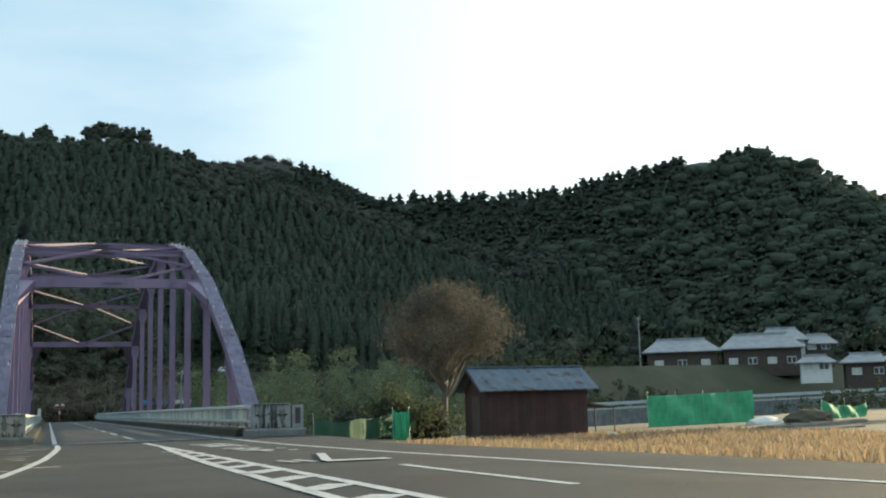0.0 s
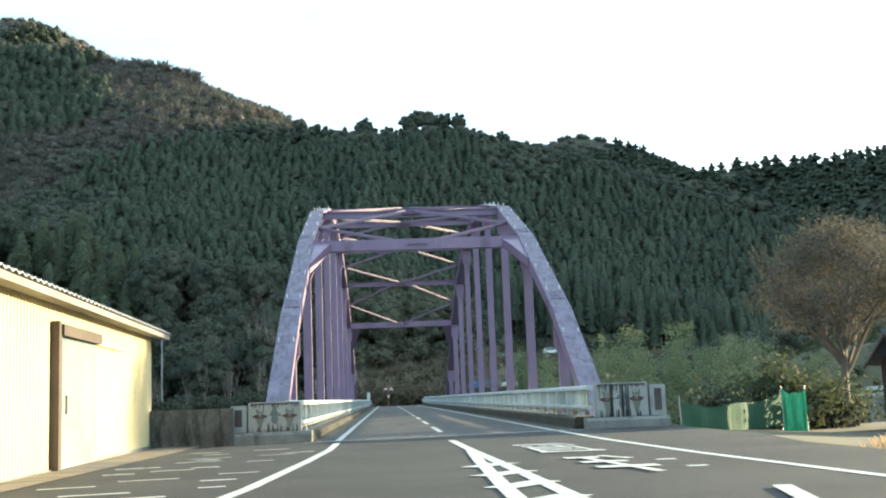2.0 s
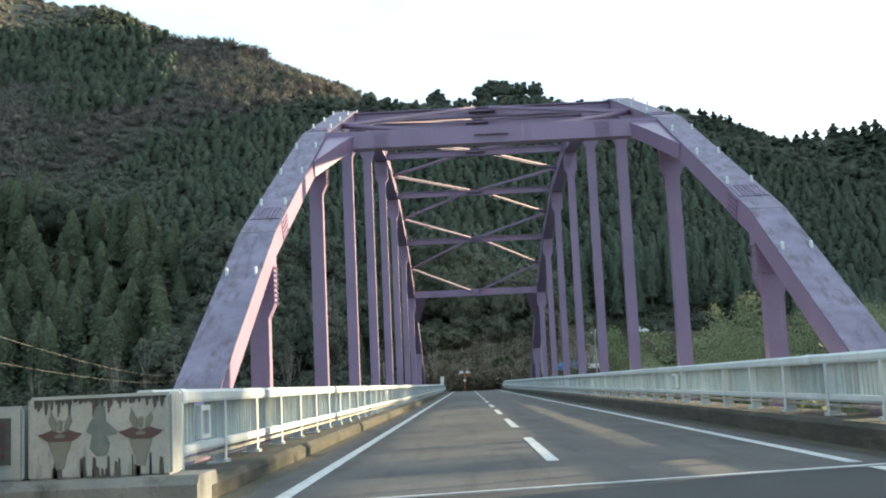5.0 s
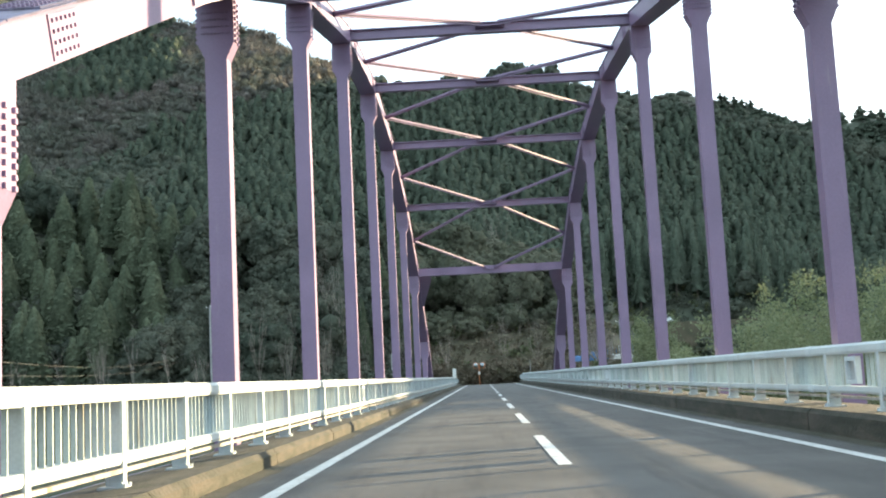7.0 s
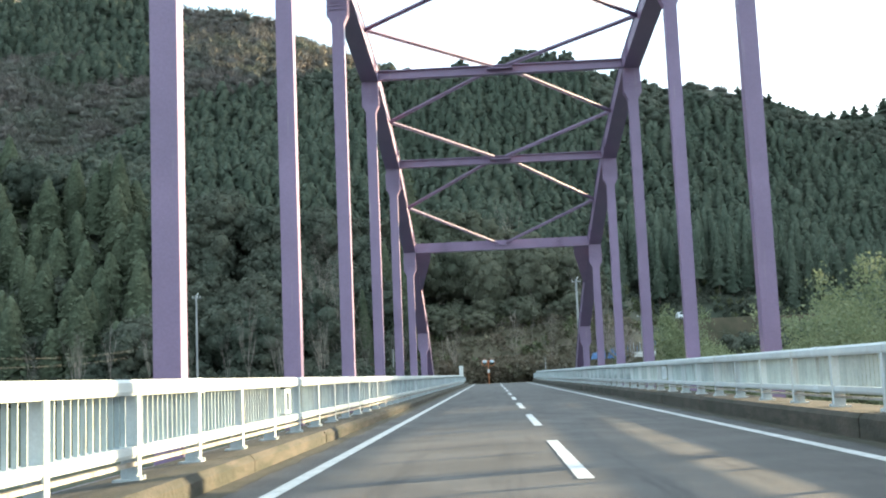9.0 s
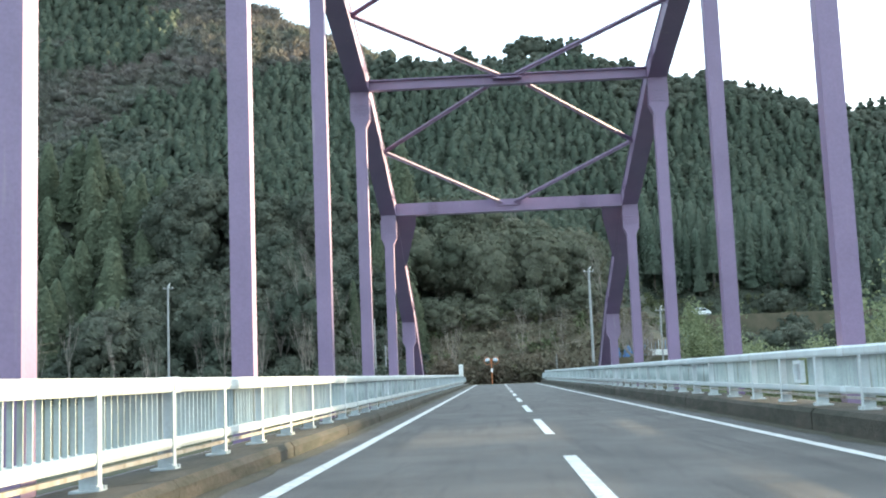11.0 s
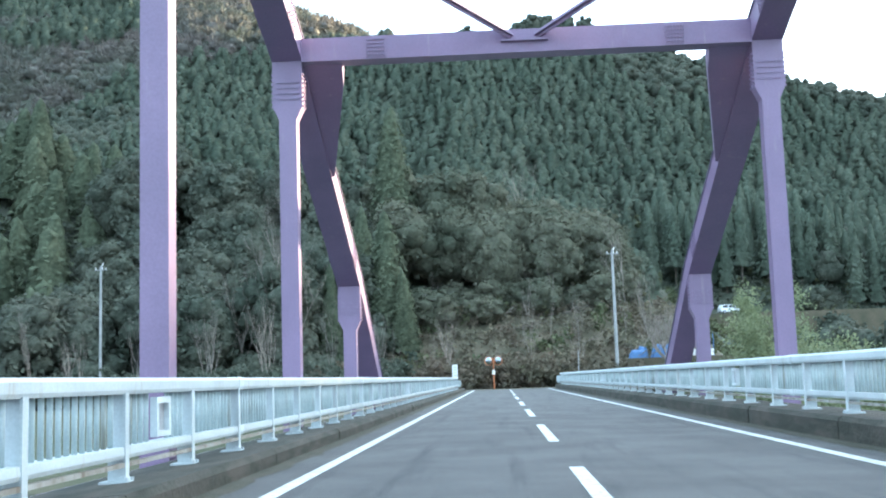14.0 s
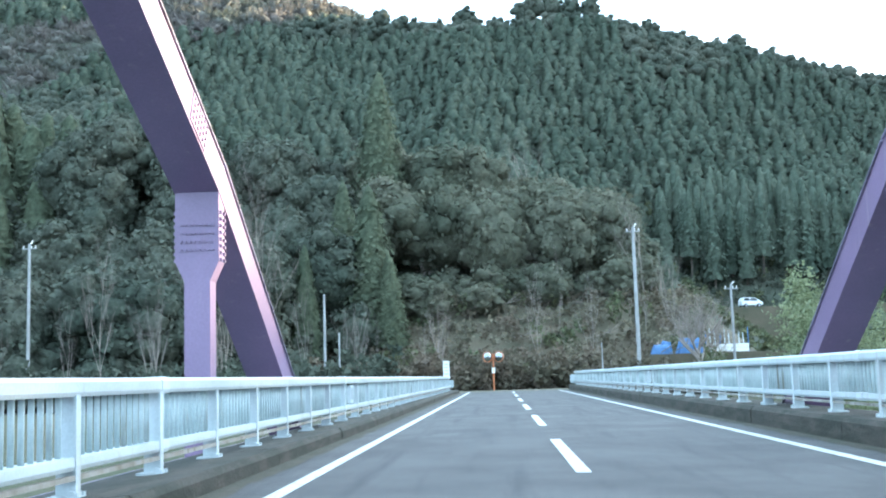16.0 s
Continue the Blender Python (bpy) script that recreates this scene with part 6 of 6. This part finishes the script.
# yard by the lane: tarpaulins, planks and a slatted pen
def sheeted(name, x, y, z, w, d, h, seed, label):
    """A pile under a sheet: a sagging top and folded sides."""
    t = thing(name, x, y, z, label, "tarpaulin", "yard tarpaulins")
    bm = bmesh.new()
    bmesh.ops.create_grid(bm, x_segments=14, y_segments=10, size=1.0)
    for v in bm.verts:
        u, q = v.co.x, v.co.y
        e = max(abs(u), abs(q))
        top = h * (1 - max(0, e - 0.72) / 0.28)
        k = noise.noise(Vector((u * 2.2 + seed, q * 2.2, 0)))
        v.co = Vector((u * w / 2 * (0.86 + 0.14 * min(1, e + 0.1)) + 0.06 * k, q * d / 2 + 0.06 * k, max(0.0, top + 0.16 * k * h * (e < 0.75))))
    ex = bmesh.ops.extrude_face_region(bm, geom=bm.faces[:])
    for v in [g for g in ex["geom"] if isinstance(g, bmesh.types.BMVert)]:
        v.co.z -= 0.05
    part("sheet", bm, M_BLUE, t)
    return t


bm = bmesh.new()
for x0, x1, y0, y1 in ((11.5, 24.0, 153.0, 163.0),):
    box(bm, x0, x1, y0, y1, 1.0, 2.35)
tagged(mesh_ob("yard_terrace", bm, M_BANK), "levelled earth terrace carrying the yard", "terrace", kind="structure")
sheeted("tarpaulin_pile", 15.3, 156.0, 2.35, 2.2, 1.6, 1.25, 1.0, "blue tarpaulin drawn over a pile in the yard")
sheeted("tarpaulin_pile", 12.7, 154.6, 2.35, 1.6, 1.4, 0.75, 4.0, "low blue tarpaulin over a heap at the yard's edge")
sheeted("tarpaulin_pile", 13.6, 157.6, 2.35, 1.0, 1.0, 1.1, 7.0, "narrow blue tarpaulin standing among planks")
for x0, z0, x1, z1 in ((12.6, 2.5, 14.6, 3.7), (13.3, 2.4, 14.9, 3.1), (16.2, 2.6, 17.2, 3.0)):
    t = thing("plank", x0, 154.0, z0, "pale weathered plank leaning in the yard", "plank", "yard planks")
    bm = bmesh.new()
    bar(bm, (0, 0, 0), (x1 - x0, 0.15, z1 - z0), 0.22, 0.05)
    part("board", bm, M_APRON, t)
pen = thing("yard_pen", 17.0, 157.6, 2.35, "pen of blue-grey stakes with pale boards along its foot", "pen")
rs = random.Random(9)
for i in range(10):
    bm = bmesh.new()
    xx = 0.40 * i
    rod(bm, (xx, 0, -0.1), (xx + rs.uniform(-0.06, 0.06), 0.1, 1.9 + rs.uniform(-0.25, 0.35)), 0.04, n=6)
    part("stake", bm, M_RAILGREY if i % 3 else M_BLUE, pen)
for z0, z1 in ((0.12, 0.42), (0.45, 0.78)):
    bm = bmesh.new()
    box(bm, 0.5, 3.6, -0.07, -0.045, z0, z1)
    part("board", bm, M_PLASTER, pen, "pale board")
# guard rail and terrace walls on the hillside beyond
hg = thing("hillside_guard", 66.0, 264.5, 16.6, "grey concrete guard rail on a hillside terrace", "guard rail")
bm = bmesh.new()
box(bm, -1.0, 13.0, 0.1, 0.7, -3.0, 0.5)
part("wall", bm, M_CONCRETE, hg)
for i in range(7):
    bm = bmesh.new()
    box(bm, i * 1.95 - 0.12, i * 1.95 + 0.12, 0.2, 0.45, 0.5, 1.75)
    part("post", bm, M_POLE, hg)
for z in (1.05, 1.65):
    bm = bmesh.new()
    box(bm, -0.3, 12.2, 0.12, 0.2, z, z + 0.16)
    part("rail", bm, M_POLE, hg)

# small white car on the lane
cx, cy = 37.05, 228.2
cz = 10.02
car = thing("car", cx, cy, cz, "small white hatchback parked on the hillside lane", "car", rz=12)
bm = bmesh.new()
prof = [(-1.65, 0.35), (1.65, 0.35), (1.7, 0.75), (1.15, 0.95), (0.55, 1.45), (-1.3, 1.5), (-1.65, 1.0)]
prism(bm, [(a, b) for a, b in prof], "y", -0.7, 0.7)
bmesh.ops.bevel(bm, geom=bm.edges[:], offset=0.07, segments=2, affect="EDGES")
part("body", bm, M_CARWHITE, car)
bm = bmesh.new()
prism(bm, [(0.95, 0.98), (0.5, 1.38), (-0.3, 1.40), (-0.3, 0.98)], "y", -0.72, 0.72)
prism(bm, [(-0.4, 0.98), (-0.4, 1.40), (-1.2, 1.40), (-1.4, 1.0)], "y", -0.72, 0.72)
part("side_window", bm, M_GLASS, car)
for px in (-1.05, 1.05):
    for py in (-0.68, 0.68):
        bm = bmesh.new()
        rod(bm, (px, py - 0.09, 0.3), (px, py + 0.09, 0.3), 0.3, n=16)
        wl_ = part("wheel", bm, M_DARK, car)
        bm = bmesh.new()
        rod(bm, (px, py - 0.1, 0.3), (px, py + 0.1, 0.3), 0.17, n=12)
        part("rim", bm, M_GREYMETAL, wl_)
bm = bmesh.new()
xs_ = np.linspace(18, 75, 24)
rows = []
for x in xs_:
    y0 = 225.6 + 0.02 * (x - 37)
    rows.append([bm.verts.new(p) for p in ((x, y0 - 0.5, 5.0), (x, y0, 10.0), (x, y0 + 5.0, 10.02), (x, y0 + 5.2, 8.5))])
for a, b in zip(rows, rows[1:]):
    for i in range(3):
        bm.faces.new((a[i], b[i], b[i + 1], a[i + 1]))
tagged(mesh_ob("hillside_lane", bm, M_BANK), "narrow lane cut into the hillside", "lane", kind="structure")

# ---------- farmhouses and far road ----------
def farmhouse(x, y, z, w, d, h, rz, label, storeys=1, white=False):
    t = thing("farmhouse", x, y, z, label, "house", "farmhouses", rz=rz)
    bm = bmesh.new()
    box(bm, 0, w, 0, d, -1.5, h)
    part("wall", bm, M_PLASTER if white else M_DARKWOOD, t)
    bm = bmesh.new()
    o = 0.9
    e0, e1, r = h - 0.15, h + 0.05, h + d * 0.30
    hip = w * 0.16
    lo = [(-o, -o, e0), (w + o, -o, e0), (w + o, d + o, e0), (-o, d + o, e0)]
    v = [bm.verts.new(p) for p in lo]
    q = [bm.verts.new((a, b, c + 0.18)) for a, b, c in lo]
    r0, r1 = bm.verts.new((hip, d / 2, r)), bm.verts.new((w - hip, d / 2, r))
    for i in range(4):
        bm.faces.new((v[i], v[(i + 1) % 4], q[(i + 1) % 4], q[i]))
    bm.faces.new(v[::-1])
    bm.faces.new((q[0], q[1], r1, r0))
    bm.faces.new((q[2], q[3], r0, r1))
    bm.faces.new((q[1], q[2], r1))
    bm.faces.new((q[3], q[0], r0))
    roof = part("roof", bm, M_ROOFGREY, t, "grey tiled hipped roof")
    bm = bmesh.new()
    bar(bm, (hip - 0.2, d / 2, r + 0.1), (w - hip + 0.2, d / 2, r + 0.1), 0.4, 0.35)
    part("ridge", bm, M_ROOFGREY, roof)
    k = max(2, int(w / 3.2))
    for s in range(storeys):
        for i in range(k):
            xa = w * (i + 0.5) / k
            zb = 0.7 + s * 2.8
            bm = bmesh.new()
            box(bm, xa - 0.8, xa + 0.8, -0.06, 0.02, zb, zb + 1.2)
            win = part("window", bm, M_PLASTER, t, "pale window frame")
            bm = bmesh.new()
            for e in (-0.4, 0.4):
                box(bm, xa + e - 0.33, xa + e + 0.33, -0.075, -0.055, zb + 0.1, zb + 1.1)
            part("pane", bm, M_GLASS if i % 2 else M_PAPER, win)
    return t


farmhouse(100.5, 139, 6.2, 12.5, 8, 3.4, -30, "low dark timber farmhouse with a grey hipped roof")
farmhouse(112.5, 132.5, 6.2, 13.5, 9, 3.6, -32, "dark timber farmhouse with a grey tiled roof")
farmhouse(122.5, 134.5, 6.0, 7.5, 8, 5.4, -32, "white two-storey wing of a farmhouse", 2, True)
farmhouse(130.0, 132, 6.0, 5.0, 6, 4.6, -34, "pale two-storey farmhouse with a grey roof", 2, False)
farmhouse(118, 118, 4.6, 5, 4, 2.0, -35, "small white shed with a grey roof", 1, True)
farmhouse(124, 114, 3.6, 7, 5, 2.8, -35, "dark timber outbuilding with a grey roof")
bm = bmesh.new()
pts = [(40, 66), (55, 70), (75, 72), (95, 70), (130, 62)]
rows = []
for i in range(41):
    u = i / 40 * (len(pts) - 1)
    j = min(int(u), len(pts) - 2)
    f = u - j
    x = pts[j][0] + f * (pts[j + 1][0] - pts[j][0])
    y = pts[j][1] + f * (pts[j + 1][1] - pts[j][1])
    z = -0.3 + 0.022 * (x - 40)
    rows.append([bm.verts.new(p) for p in ((x, y - 0.4, z - 3.0), (x, y, z), (x, y + 6, z + 0.1), (x, y + 9, z - 3.5))])
for a, b in zip(rows, rows[1:]):
    for i in range(3):
        bm.faces.new((a[i], b[i], b[i + 1], a[i + 1]))
tagged(mesh_ob("valley_road", bm, M_CONCRETE), "grey embanked road across the valley", "road", kind="structure")
gr = thing("guard_rail", 40, 66, -0.3, "white steel guard rail along the valley road", "guard rail")
for a, b in zip(pts, pts[1:]):
    za, zb = 0.022 * (a[0] - 40), 0.022 * (b[0] - 40)
    bm = bmesh.new()
    bar(bm, (a[0] - 40, a[1] - 66 + 0.2, za + 0.65), (b[0] - 40, b[1] - 66 + 0.2, zb + 0.65), 0.06, 0.35)
    part("rail", bm, M_WHITE, gr)
    k = int((b[0] - a[0]) / 3)
    for i in range(k):
        f = i / k
        x, y, z = a[0] + f * (b[0] - a[0]) - 40, a[1] + f * (b[1] - a[1]) - 66 + 0.3, za + f * (zb - za)
        bm = bmesh.new()
        rod(bm, (x, y, z - 0.3), (x, y, z + 0.7), 0.06, n=6)
        part("post", bm, M_GREYMETAL, gr)
# round green tree behind the shed, dark bush at the field's end
for x, y, w, h, m, lab in ((60, 96, 7.0, 12.5, M_SCRUBGREEN, "round dull green tree in the valley"), (47, 13.5, 4.0, 5.5, M_LEAF, "dark evergreen bush at the field's edge")):
    t = thing("valley_tree", x, y, float(ground_z(x, y)) - 0.3, lab, "tree", "valley trees")
    g = np.random.default_rng(int(x))
    cs = g.normal(size=(60, 3)) * (w * 0.28, w * 0.28, h * 0.20) + (0, 0, h * 0.58)
    V, F = leaf_cloud(g, cs, w * 0.07, 7000, 0.16 if w > 5 else 0.09)
    child(array_ob("crown", V, F, m), t)
    bm = bmesh.new()
    rod(bm, (0, 0, 0), (0.1, 0, h * 0.6), 0.22, 0.1, 8)
    part("trunk", bm, M_BARK, t)

# ---------- wires ----------
def wire(a, b, sag, label="thin pale overhead wire sagging between poles"):
    a, b = Vector(a), Vector(b)
    bm = bmesh.new()
    prev = a
    n = 24
    for i in range(1, n + 1):
        u = i / n
        q = a.lerp(b, u) - Vector((0, 0, 4 * sag * u * (1 - u)))
        rod(bm, prev, q, 0.006, n=4)
        prev = q
    ob = mesh_ob("overhead_wire", bm, M_WIRE)
    return tagged(ob, label, "wire", "overhead wires")


wire((-7.1, -0.3, 2.3), (-35.3, 142, 8.6), 2.6)
wire((-7.1, -0.3, 1.8), (-35.3, 142, 7.6), 2.2)
wire((-35.5, 142, 8.6), (-120, 138, 9.0), 1.5)
wire((-35.5, 142, 6.8), (-120, 138, 7.0), 1.8)
wire((9.9, 146.8, 9.2), (-6, 176, 9.6), 0.8)
